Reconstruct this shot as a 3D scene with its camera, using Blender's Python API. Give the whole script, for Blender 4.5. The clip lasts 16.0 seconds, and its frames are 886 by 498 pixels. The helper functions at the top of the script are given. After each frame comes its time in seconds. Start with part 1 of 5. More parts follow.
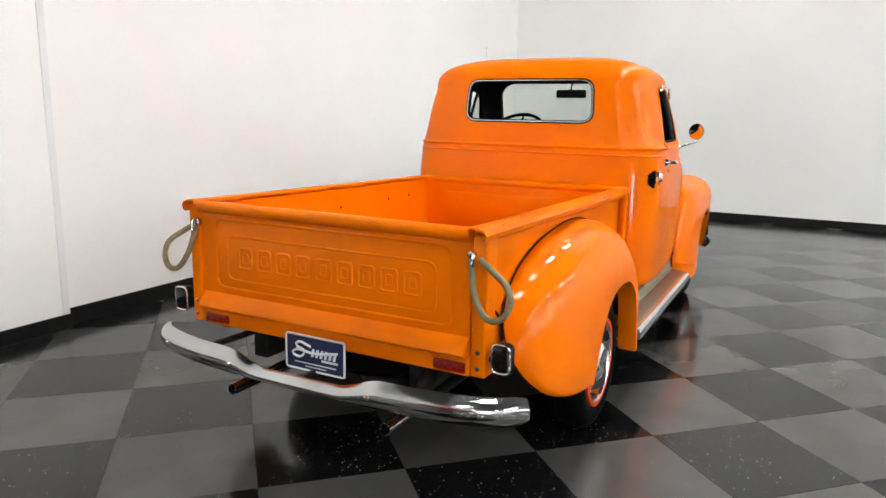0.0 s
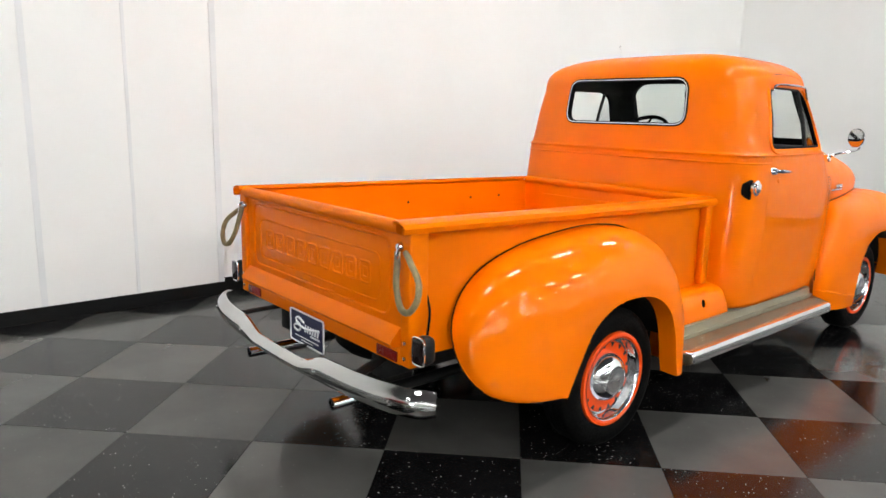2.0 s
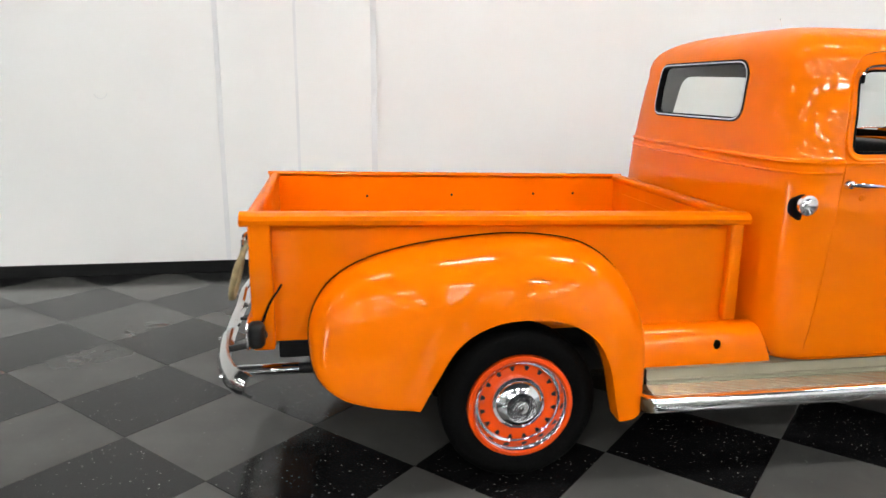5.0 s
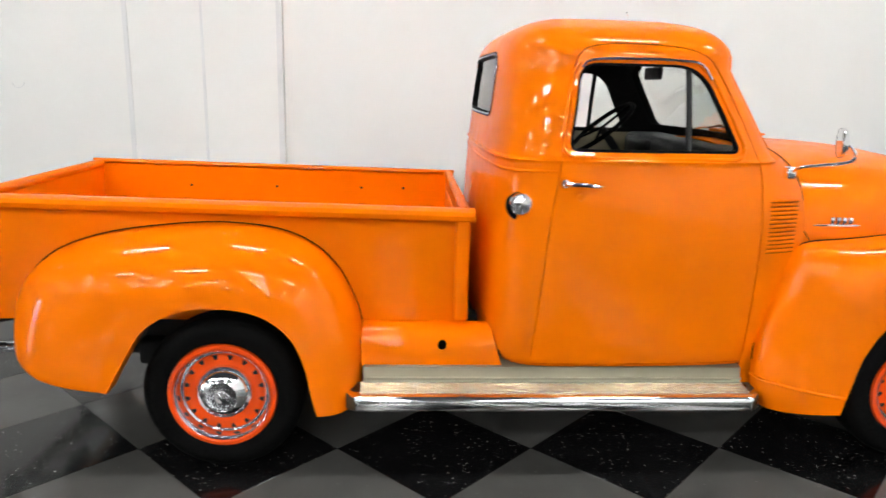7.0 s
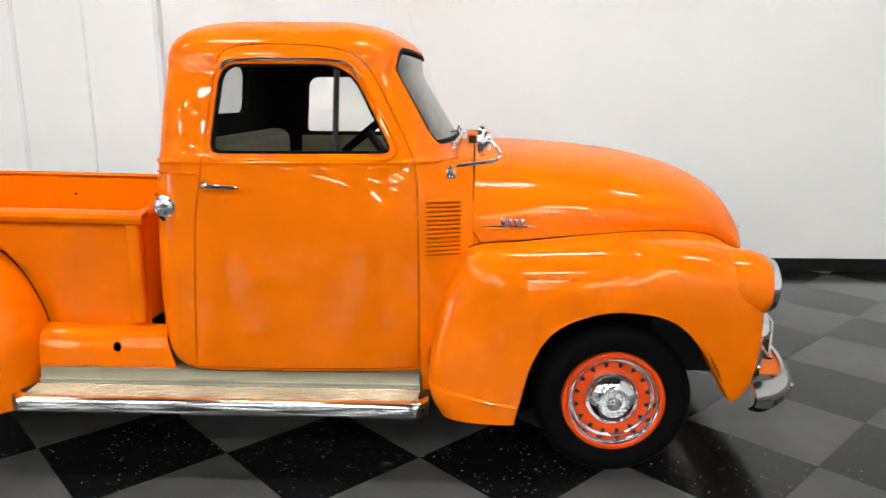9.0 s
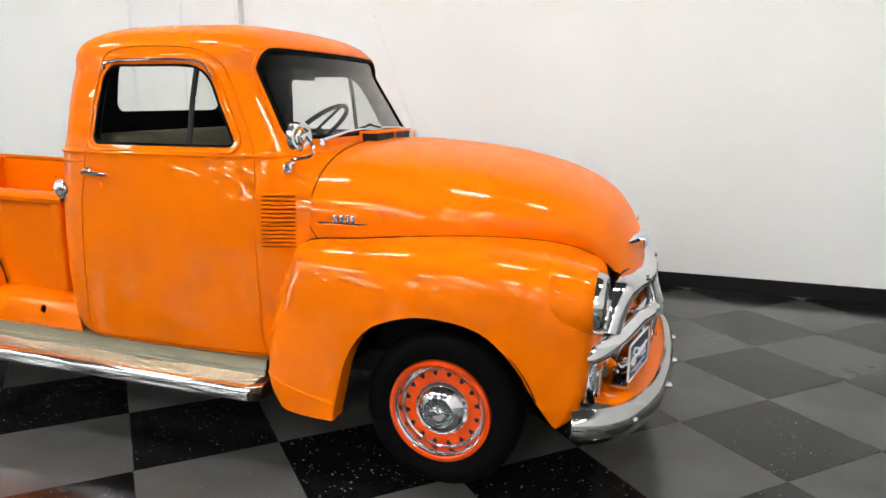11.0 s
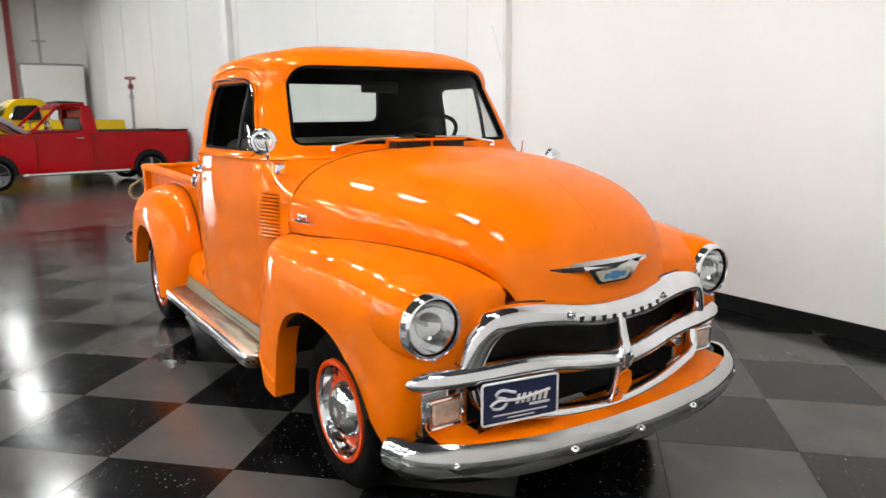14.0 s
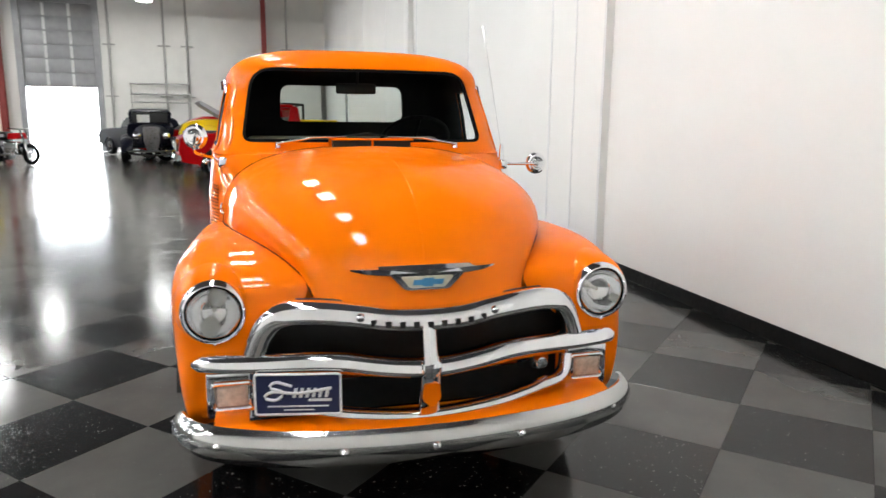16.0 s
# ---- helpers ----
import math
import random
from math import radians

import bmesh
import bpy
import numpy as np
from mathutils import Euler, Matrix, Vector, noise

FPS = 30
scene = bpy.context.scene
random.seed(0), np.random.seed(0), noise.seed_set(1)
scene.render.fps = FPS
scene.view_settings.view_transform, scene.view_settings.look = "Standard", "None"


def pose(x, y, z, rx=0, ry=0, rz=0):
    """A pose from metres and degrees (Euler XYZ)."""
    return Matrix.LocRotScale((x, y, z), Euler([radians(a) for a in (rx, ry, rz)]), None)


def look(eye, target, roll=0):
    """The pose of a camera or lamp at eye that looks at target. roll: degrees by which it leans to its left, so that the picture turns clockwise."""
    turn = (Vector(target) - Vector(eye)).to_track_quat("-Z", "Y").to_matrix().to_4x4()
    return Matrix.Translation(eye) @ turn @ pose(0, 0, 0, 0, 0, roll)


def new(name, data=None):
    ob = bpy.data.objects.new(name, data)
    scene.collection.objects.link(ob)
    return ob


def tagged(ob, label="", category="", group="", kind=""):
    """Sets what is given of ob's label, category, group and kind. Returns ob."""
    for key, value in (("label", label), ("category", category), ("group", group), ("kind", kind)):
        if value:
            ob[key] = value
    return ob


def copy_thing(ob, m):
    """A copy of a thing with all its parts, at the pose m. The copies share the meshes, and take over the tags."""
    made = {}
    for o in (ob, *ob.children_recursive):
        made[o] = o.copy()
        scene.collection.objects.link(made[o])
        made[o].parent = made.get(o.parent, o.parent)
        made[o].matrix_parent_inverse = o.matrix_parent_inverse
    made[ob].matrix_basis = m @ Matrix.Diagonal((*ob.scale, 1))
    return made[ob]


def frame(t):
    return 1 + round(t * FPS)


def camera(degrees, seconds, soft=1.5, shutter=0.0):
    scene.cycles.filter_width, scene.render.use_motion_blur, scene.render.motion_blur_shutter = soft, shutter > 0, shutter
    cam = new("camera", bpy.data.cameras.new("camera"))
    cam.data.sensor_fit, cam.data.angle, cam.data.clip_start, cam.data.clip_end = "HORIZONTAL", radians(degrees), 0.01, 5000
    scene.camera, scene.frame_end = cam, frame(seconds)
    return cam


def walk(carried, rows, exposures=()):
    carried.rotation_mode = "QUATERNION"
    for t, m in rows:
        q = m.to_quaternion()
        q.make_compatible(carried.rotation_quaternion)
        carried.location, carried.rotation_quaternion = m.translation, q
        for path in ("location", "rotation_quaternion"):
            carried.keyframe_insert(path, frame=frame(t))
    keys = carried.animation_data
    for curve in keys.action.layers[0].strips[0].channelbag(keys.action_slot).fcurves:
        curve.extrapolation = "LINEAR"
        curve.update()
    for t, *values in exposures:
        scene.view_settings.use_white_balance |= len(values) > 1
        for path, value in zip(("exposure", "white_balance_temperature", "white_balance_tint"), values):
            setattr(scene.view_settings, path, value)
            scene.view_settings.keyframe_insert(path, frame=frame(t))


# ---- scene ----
cam = camera(65.0, 16.0, soft=1.5, shutter=0.4)
PATH = [
    (0, (-3.232, -1.656, 1.495), (-1.489, -0.752, 1.112), 1.0),
    (0.5, (-3.1, -1.928, 1.492), (-1.454, -0.858, 1.111), 1.0),
    (1, (-2.94, -2.165, 1.491), (-1.397, -0.953, 1.107), 1.0),
    (1.5, (-2.762, -2.41, 1.492), (-1.352, -1.045, 1.108), 1.1),
    (2, (-2.557, -2.623, 1.491), (-1.283, -1.129, 1.107), 1.3),
    (2.5, (-2.304, -2.834, 1.494), (-1.159, -1.24, 1.107), 1.3),
    (3, (-2.049, -3.007, 1.486), (-1.056, -1.315, 1.1), 1.2),
    (5.5, (-0.405, -3.45, 1.597), (-0.18, -1.516, 1.14), 0.5),
    (6, (-0.033, -3.502, 1.586), (0.15, -1.563, 1.131), 0.6),
    (6.5, (0.3, -3.483, 1.58), (0.49, -1.547, 1.116), 1.2),
    (7, (0.693, -3.521, 1.574), (0.815, -1.578, 1.116), 1.4),
    (7.5, (1.117, -3.502, 1.569), (1.231, -1.56, 1.108), 1.0),
    (8, (1.551, -3.501, 1.583), (1.598, -1.557, 1.115), 0.4),
    (8.5, (1.922, -3.508, 1.557), (1.923, -1.556, 1.118), 0.2),
    (9, (2.328, -3.523, 1.55), (2.272, -1.57, 1.124), 0.2),
    (9.5, (2.729, -3.512, 1.541), (2.547, -1.566, 1.12), 0.0),
    (10, (3.111, -3.459, 1.537), (2.783, -1.531, 1.119), -0.0),
    (12.5, (4.668, -2.749, 1.517), (3.531, -1.157, 1.102), 0.6),
    (13, (4.934, -2.529, 1.504), (3.612, -1.084, 1.099), 0.3),
    (13.5, (5.174, -2.251, 1.513), (3.672, -0.992, 1.114), -0.2),
    (14, (5.391, -1.97, 1.499), (3.767, -0.865, 1.122), -0.5),
    (14.5, (5.603, -1.672, 1.494), (3.891, -0.706, 1.125), -0.2),
    (15, (5.776, -1.346, 1.488), (3.997, -0.508, 1.123), 0.2),
    (15.5, (5.937, -0.995, 1.483), (4.087, -0.328, 1.119), 0.5),
    (16, (6.016, -0.607, 1.481), (4.117, -0.095, 1.117), 0.5),
]
walk(cam, [(t, look(eye, target, roll)) for t, eye, target, roll in PATH],
     exposures=((0, -0.03), (2.5, -0.05), (5.5, -0.14), (10, -0.14), (12.5, -0.12), (14, -0.08), (16, -0.06)))

# ---- light ----
world = bpy.data.worlds.new("world")
scene.world = world
world.use_nodes = True
sky = world.node_tree.nodes.new("ShaderNodeTexSky")
sky.sky_type, sky.sun_disc, sky.sun_elevation, sky.sun_rotation = "NISHITA", False, radians(50), radians(200)
world.node_tree.links.new(sky.outputs[0], world.node_tree.nodes["Background"].inputs[0])
world.node_tree.nodes["Background"].inputs[1].default_value = 0.15
LAMP = 63.0          # glow of the ceiling tubes


# ---- materials ----
def nodes_of(name):
    m = bpy.data.materials.new(name)
    m.use_nodes = True
    nt = m.node_tree
    return m, nt, nt.nodes["Principled BSDF"]


def noise_node(nt, scale, detail=4, rough=0.55, space="Object"):
    tc = nt.nodes.new("ShaderNodeTexCoord")
    n = nt.nodes.new("ShaderNodeTexNoise")
    n.inputs["Scale"].default_value, n.inputs["Detail"].default_value, n.inputs["Roughness"].default_value = scale, detail, rough
    nt.links.new(tc.outputs[space], n.inputs["Vector"])
    return n


def ramp(nt, src, stops):
    r = nt.nodes.new("ShaderNodeValToRGB")
    els = r.color_ramp.elements
    while len(els) < len(stops):
        els.new(0.5)
    for e, (p, c) in zip(els, stops):
        e.position, e.color = p, (*c, 1) if len(c) == 3 else c
    nt.links.new(src, r.inputs[0])
    return r


def bump(nt, src, b, strength, dist=0.01):
    n = nt.nodes.new("ShaderNodeBump")
    n.inputs["Strength"].default_value, n.inputs["Distance"].default_value = strength, dist
    nt.links.new(src, n.inputs["Height"])
    nt.links.new(n.outputs[0], b.inputs["Normal"])


def surface(name, color, rough=0.5, metal=0.0, vary=0.12, scale=6.0, grain=0.0, gscale=180.0, coat=0.0, spec=0.5, space="Object"):
    """Colour varied at a large scale, roughness too, and a fine relief."""
    m, nt, b = nodes_of(name)
    n = noise_node(nt, scale, space=space)
    lo, hi = [max(0, c * (1 - vary)) for c in color], [min(1, c * (1 + vary)) for c in color]
    nt.links.new(ramp(nt, n.outputs[0], [(0.3, lo), (0.7, hi)]).outputs[0], b.inputs["Base Color"])
    n2 = noise_node(nt, scale * 4, space=space)
    r = ramp(nt, n2.outputs[0], [(0.3, [max(0.02, rough * 0.8)] * 3), (0.7, [min(1, rough * 1.25)] * 3)])
    nt.links.new(r.outputs[0], b.inputs["Roughness"])
    b.inputs["Metallic"].default_value = metal
    b.inputs["Coat Weight"].default_value = coat
    b.inputs["Coat Roughness"].default_value = 0.06
    b.inputs["Specular IOR Level"].default_value = spec
    if grain:
        g = noise_node(nt, gscale, 3, space=space)
        bump(nt, g.outputs[0], b, grain, 0.002)
    return m


paint = surface("orange_paint", (0.86, 0.168, 0.0), 0.5, 0, 0.012, 3, coat=0.38, spec=0.02)
paint_worn = surface("orange_bed_paint", (0.80, 0.160, 0.0), 0.5, 0, 0.03, 5, 0.02, 90, coat=0.25, spec=0.02)
wheel_paint = surface("red_orange_wheel_paint", (0.80, 0.070, 0.004), 0.4, 0, 0.04, 10, coat=0.8, spec=0.05)
for glossy, haze in ((paint, 0.018), (paint_worn, 0.07), (wheel_paint, 0.04)):
    glossy.node_tree.nodes["Principled BSDF"].inputs["Coat Roughness"].default_value = haze
chrome = surface("chrome", (0.88, 0.88, 0.89), 0.07, 1.0, 0.05, 9)
chrome_dull = surface("dull_chrome", (0.58, 0.58, 0.57), 0.12, 1.0, 0.06, 5)
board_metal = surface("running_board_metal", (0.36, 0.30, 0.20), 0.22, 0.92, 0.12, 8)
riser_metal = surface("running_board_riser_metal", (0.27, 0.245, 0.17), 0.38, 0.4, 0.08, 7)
# darker copy of the board metal, as shade between the ribs
board_shade = surface("groove_shade_metal", (0.10, 0.075, 0.045), 0.3, 0.9, 0.15, 8)
rubber = surface("black_rubber", (0.0022, 0.0022, 0.0022), 0.7, 0, 0.2, 20, 0.1, 200, spec=0.07)
black = surface("black_paint", (0.006, 0.006, 0.006), 0.5, 0, 0.2, 12, spec=0.3)
liner_mat = surface("black_cab_lining", (0.006, 0.006, 0.0065), 0.8, 0, 0.25, 25, 0.1, 300, spec=0.2)
seat_mat = surface("tan_vinyl", (0.26, 0.23, 0.15), 0.55, 0, 0.12, 12, 0.1, 250)
tan_panel = surface("tan_door_lining", (0.34, 0.30, 0.19), 0.6, 0, 0.1, 12, 0.1, 250)
hose = surface("tan_vinyl_hose", (0.21, 0.16, 0.075), 0.6, 0, 0.3, 30, 0.4, 90)
red_lens = surface("red_reflector", (0.20, 0.004, 0.002), 0.25, 0, 0.1, 60)
dark_lens = surface("dark_lamp_glass", (0.008, 0.003, 0.003), 0.12, 0, 0.1, 40)
clear_lens = surface("lamp_lens", (0.62, 0.60, 0.54), 0.18, 0.25, 0.18, 35, 0.5, 90, coat=1.0)
park_lens = surface("amber_parking_lens", (0.62, 0.48, 0.38), 0.22, 0.0, 0.2, 40, 0.5, 90, coat=0.8)
navy = surface("navy_plate", (0.012, 0.016, 0.06), 0.35, 0, 0.1, 20)
white_paint = surface("white_print", (0.78, 0.78, 0.78), 0.45, 0, 0.05, 20)
blue_enamel = surface("blue_enamel", (0.05, 0.23, 0.45), 0.3, 0, 0.1, 30)
ivory_enamel = surface("ivory_enamel", (0.62, 0.55, 0.42), 0.35, 0, 0.15, 30)
mirror_mat = surface("mirror_glass", (0.85, 0.85, 0.85), 0.03, 1.0, 0.02, 5)

glass = bpy.data.materials.new("window_glass")
glass.use_nodes = True
_nt = glass.node_tree
_nt.nodes.remove(_nt.nodes["Principled BSDF"])
_tr, _gl, _mx, _lw, _pw = (_nt.nodes.new(k) for k in ("ShaderNodeBsdfTransparent", "ShaderNodeBsdfGlossy", "ShaderNodeMixShader", "ShaderNodeLayerWeight", "ShaderNodeMath"))
_tr.inputs[0].default_value = (0.92, 0.94, 0.93, 1)
_gl.inputs["Roughness"].default_value = 0.02
_pw.operation = "POWER"
_pw.inputs[1].default_value = 3.2
_lw.inputs["Blend"].default_value = 0.42
_nt.links.new(_lw.outputs["Facing"], _pw.inputs[0])
_nt.links.new(_pw.outputs[0], _mx.inputs[0])
_nt.links.new(_tr.outputs[0], _mx.inputs[1])
_nt.links.new(_gl.outputs[0], _mx.inputs[2])
_nt.links.new(_mx.outputs[0], _nt.nodes["Material Output"].inputs[0])


lens_glass = surface("headlamp_glass", (0.66, 0.67, 0.65), 0.12, 0, 0.10, 30, 0.6, 60, coat=1.0)
lens_glass.node_tree.nodes["Principled BSDF"].inputs["Transmission Weight"].default_value = 0.0
lens_glass.node_tree.nodes["Principled BSDF"].inputs["Alpha"].default_value = 0.20


def lamp_material(name, color, strength):
    m, nt, b = nodes_of(name)
    b.inputs["Base Color"].default_value = (0.8, 0.8, 0.8, 1)
    b.inputs["Emission Color"].default_value = (*color, 1)
    b.inputs["Emission Strength"].default_value = strength
    return m


tube_glow = lamp_material("fluorescent_tube", (0.955, 0.975, 0.965), LAMP)
day_glow = lamp_material("daylight_backdrop", (0.90, 0.95, 1.0), 22.0)


def tile_material(name, color, fleck, amount):
    m, nt, b = nodes_of(name)
    info = nt.nodes.new("ShaderNodeObjectInfo")
    n = noise_node(nt, 2.2, 5, space="Object")
    add = nt.nodes.new("ShaderNodeMath")
    add.operation = "MULTIPLY_ADD"
    nt.links.new(info.outputs["Random"], add.inputs[0])
    add.inputs[1].default_value = 0.35
    nt.links.new(n.outputs[0], add.inputs[2])
    base = ramp(nt, add.outputs[0], [(0.35, [c * 0.75 for c in color]), (0.95, [c * 1.3 for c in color])])
    geo = nt.nodes.new("ShaderNodeNewGeometry")
    vor = nt.nodes.new("ShaderNodeTexVoronoi")
    vor.inputs["Scale"].default_value = 58
    warp = noise_node(nt, 60, 2)
    mixv = nt.nodes.new("ShaderNodeMixRGB")
    mixv.inputs[0].default_value = 0.015
    nt.links.new(geo.outputs["Position"], mixv.inputs[1])
    nt.links.new(warp.outputs[1], mixv.inputs[2])
    nt.links.new(mixv.outputs[0], vor.inputs["Vector"])
    spots = ramp(nt, vor.outputs["Distance"], [(0.13, (1, 1, 1)), (0.19, (0, 0, 0))])
    pick = nt.nodes.new("ShaderNodeSeparateColor")
    nt.links.new(vor.outputs["Color"], pick.inputs[0])
    some = ramp(nt, pick.outputs[0], [(1 - amount, (0, 0, 0)), (1 - amount + 0.02, (1, 1, 1))])
    patch = noise_node(nt, 7.0, 3)
    nt.links.new(geo.outputs["Position"], patch.inputs["Vector"])
    thick = ramp(nt, patch.outputs[0], [(0.36, (0, 0, 0)), (0.54, (1, 1, 1))])
    gather = nt.nodes.new("ShaderNodeMath")
    gather.operation = "MULTIPLY"
    nt.links.new(some.outputs[0], gather.inputs[0])
    nt.links.new(thick.outputs[0], gather.inputs[1])
    both = nt.nodes.new("ShaderNodeMath")
    both.operation = "MULTIPLY"
    nt.links.new(spots.outputs[0], both.inputs[0])
    nt.links.new(gather.outputs[0], both.inputs[1])
    mix = nt.nodes.new("ShaderNodeMixRGB")
    nt.links.new(both.outputs[0], mix.inputs[0])
    nt.links.new(base.outputs[0], mix.inputs[1])
    mix.inputs[2].default_value = (*fleck, 1)
    nt.links.new(mix.outputs[0], b.inputs["Base Color"])
    n2 = noise_node(nt, 5, 6, 0.65, space="Generated")
    nt.links.new(ramp(nt, n2.outputs[0], [(0.3, [0.11] * 3), (0.75, [0.21] * 3)]).outputs[0], b.inputs["Roughness"])
    n3 = noise_node(nt, 9, 2)
    bump(nt, n3.outputs[0], b, 0.016, 0.01)
    b.inputs["Specular IOR Level"].default_value = 0.25
    return m


dark_tile = tile_material("black_vinyl_tile", (0.0060, 0.0058, 0.0060), (0.36, 0.35, 0.33), 0.38)
light_tile = tile_material("grey_vinyl_tile", (0.062, 0.060, 0.056), (0.13, 0.13, 0.12), 0.07)
grout = surface("floor_grout", (0.02, 0.02, 0.02), 0.8)


# ---- mesh helpers ----
def finish(me, m, smooth=38):
    me.materials.clear()
    me.materials.append(m)
    me.polygons.foreach_set("use_smooth", [True] * len(me.polygons))
    me.set_sharp_from_angle(angle=radians(smooth))
    me.update()
    return me


def mesh_from(verts, faces, name="mesh"):
    me = bpy.data.meshes.new(name)
    me.from_pydata([tuple(v) for v in verts], [], faces)
    bm = bmesh.new()
    bm.from_mesh(me)
    bmesh.ops.remove_doubles(bm, verts=bm.verts, dist=1e-5)
    bmesh.ops.recalc_face_normals(bm, faces=bm.faces)
    bm.to_mesh(me)
    bm.free()
    return me


def grid(rows, close_u=False, close_v=False, cap=False):
    """Quads over rows of points; close_v joins each row's end to its start, close_u the last row to the first."""
    rows = [list(r) for r in rows]
    nu, nv = len(rows), len(rows[0])
    faces = []
    for i in range(nu if close_u else nu - 1):
        for j in range(nv if close_v else nv - 1):
            a, b = i, (i + 1) % nu
            c, d = j, (j + 1) % nv
            faces.append((a * nv + c, a * nv + d, b * nv + d, b * nv + c))
    if cap:
        faces += [tuple(range(nv)), tuple(range((nu - 1) * nv, nu * nv))]
    return [p for r in rows for p in r], faces


def spline(ctrl, n, closed=False):
    """n points on a Catmull-Rom curve through the control points, evenly spaced."""
    c = np.array(ctrl, float)
    k = len(c)
    if closed:
        p = np.vstack([c[-1], c, c[0], c[1]])
        segs = k
    else:
        p = np.vstack([2 * c[0] - c[1], c, 2 * c[-1] - c[-2]])
        segs = k - 1
    t = np.linspace(0, 1, 24, endpoint=False)[:, None]
    out = []
    for i in range(segs):
        a, b, d, e = p[i], p[i + 1], p[i + 2], p[i + 3]
        out.append(0.5 * (2 * b + (d - a) * t + (2 * a - 5 * b + 4 * d - e) * t**2 + (3 * b - a - 3 * d + e) * t**3))
    out = np.vstack(out + [c[:1] if closed else c[-1:]])
    s = np.r_[0, np.cumsum(np.linalg.norm(np.diff(out, axis=0), axis=1))]
    at = np.linspace(0, s[-1], n, endpoint=not closed)
    return np.column_stack([np.interp(at, s, out[:, j]) for j in range(out.shape[1])])


def rounded(corners, r, n=6):
    """A closed 2D outline whose corners are rounded; r one radius or one for each."""
    c = [np.array(p, float) for p in corners]
    out = []
    for i, p in enumerate(c):
        a, b = c[i - 1], c[(i + 1) % len(c)]
        rr = r[i] if isinstance(r, (list, tuple)) else r
        u, v = (a - p) / np.linalg.norm(a - p), (b - p) / np.linalg.norm(b - p)
        for k in range(n + 1):
            t = k / n
            out.append((1 - t) ** 2 * (p + u * rr) + 2 * t * (1 - t) * p + t**2 * (p + v * rr))
    return np.array(out)


def prism(outline, axis, a, b):
    """A closed block: a 2D outline (of the other two axes, in order) from a to b along the axis."""
    n = len(outline)
    put = {"x": lambda p, d: (d, p[0], p[1]), "y": lambda p, d: (p[0], d, p[1]), "z": lambda p, d: (p[0], p[1], d)}[axis]
    verts = [put(p, a) for p in outline] + [put(p, b) for p in outline]
    faces = [tuple(range(n)), tuple(range(n, 2 * n))] + [(i, (i + 1) % n, n + (i + 1) % n, n + i) for i in range(n)]
    return verts, faces


def block(x0, x1, y0, y1, z0, z1, bevel=0.0, seg=2):
    bm = bmesh.new()
    bmesh.ops.create_cube(bm, size=1)
    for v in bm.verts:
        v.co = ((x0 + x1) / 2 + v.co.x * (x1 - x0), (y0 + y1) / 2 + v.co.y * (y1 - y0), (z0 + z1) / 2 + v.co.z * (z1 - z0))
    if bevel:
        bmesh.ops.bevel(bm, geom=bm.edges[:], offset=bevel, segments=seg, affect="EDGES", profile=0.5)
    bm.verts.index_update()
    out = [tuple(v.co) for v in bm.verts], [tuple(v.index for v in f.verts) for f in bm.faces]
    bm.free()
    return out


def tube(path, r, n=10, closed=False, flat=1.0):
    """A round bar along a path; r one radius or one for each point; flat squashes it along its second axis."""
    p = np.array(path, float)
    k = len(p)
    r = np.broadcast_to(r, (k,))
    d = np.roll(p, -1, 0) - np.roll(p, 1, 0) if closed else np.gradient(p, axis=0)
    d /= np.linalg.norm(d, axis=1)[:, None] + 1e-9
    up = np.array([0.03, 0.02, 1.0])
    rows = []
    for i in range(k):
        s = np.cross(d[i], up)
        if np.linalg.norm(s) < 1e-3:
            s = np.cross(d[i], (1, 0, 0))
        s /= np.linalg.norm(s)
        q = np.cross(s, d[i])
        rows.append([p[i] + r[i] * (math.cos(a) * s + flat * math.sin(a) * q) for a in np.linspace(0, 2 * math.pi, n, endpoint=False)])
    return grid(rows, close_u=closed, close_v=True, cap=not closed)


def lathe(profile, centre, axis="y", n=40, sign=1):
    """A turned body: profile of (radius, distance along the axis)."""
    cx, cy, cz = centre
    rows = []
    for a in np.linspace(0, 2 * math.pi, n, endpoint=False):
        c, s = math.cos(a), math.sin(a)
        if axis == "y":
            rows.append([(cx + r * c, cy + sign * d, cz + r * s) for r, d in profile])
        elif axis == "x":
            rows.append([(cx + sign * d, cy + r * c, cz + r * s) for r, d in profile])
        else:
            rows.append([(cx + r * c, cy + r * s, cz + sign * d) for r, d in profile])
    return grid(rows, close_u=True)


def join(*pieces):
    verts, faces = [], []
    for v, f in pieces:
        o = len(verts)
        verts += [tuple(p) for p in v]
        faces += [tuple(i + o for i in q) for q in f]
    return verts, faces


def flip(piece):
    """The mirror image across the truck's middle."""
    return [(p[0], -p[1], p[2]) for p in piece[0]], piece[1]


def part(name, piece, m, parent=None, label="", smooth=38):
    me = piece if isinstance(piece, bpy.types.Mesh) else mesh_from(*piece)
    me.name = name
    ob = new(name, finish(me, m, smooth))
    if parent:
        ob.parent = parent
    return tagged(ob, label) if label else ob


def thing(name, label, category, group="", at=(0, 0, 0), turn=0):
    ob = new(name)
    ob.matrix_basis = pose(*at, 0, 0, turn)
    return tagged(ob, label, category, group)


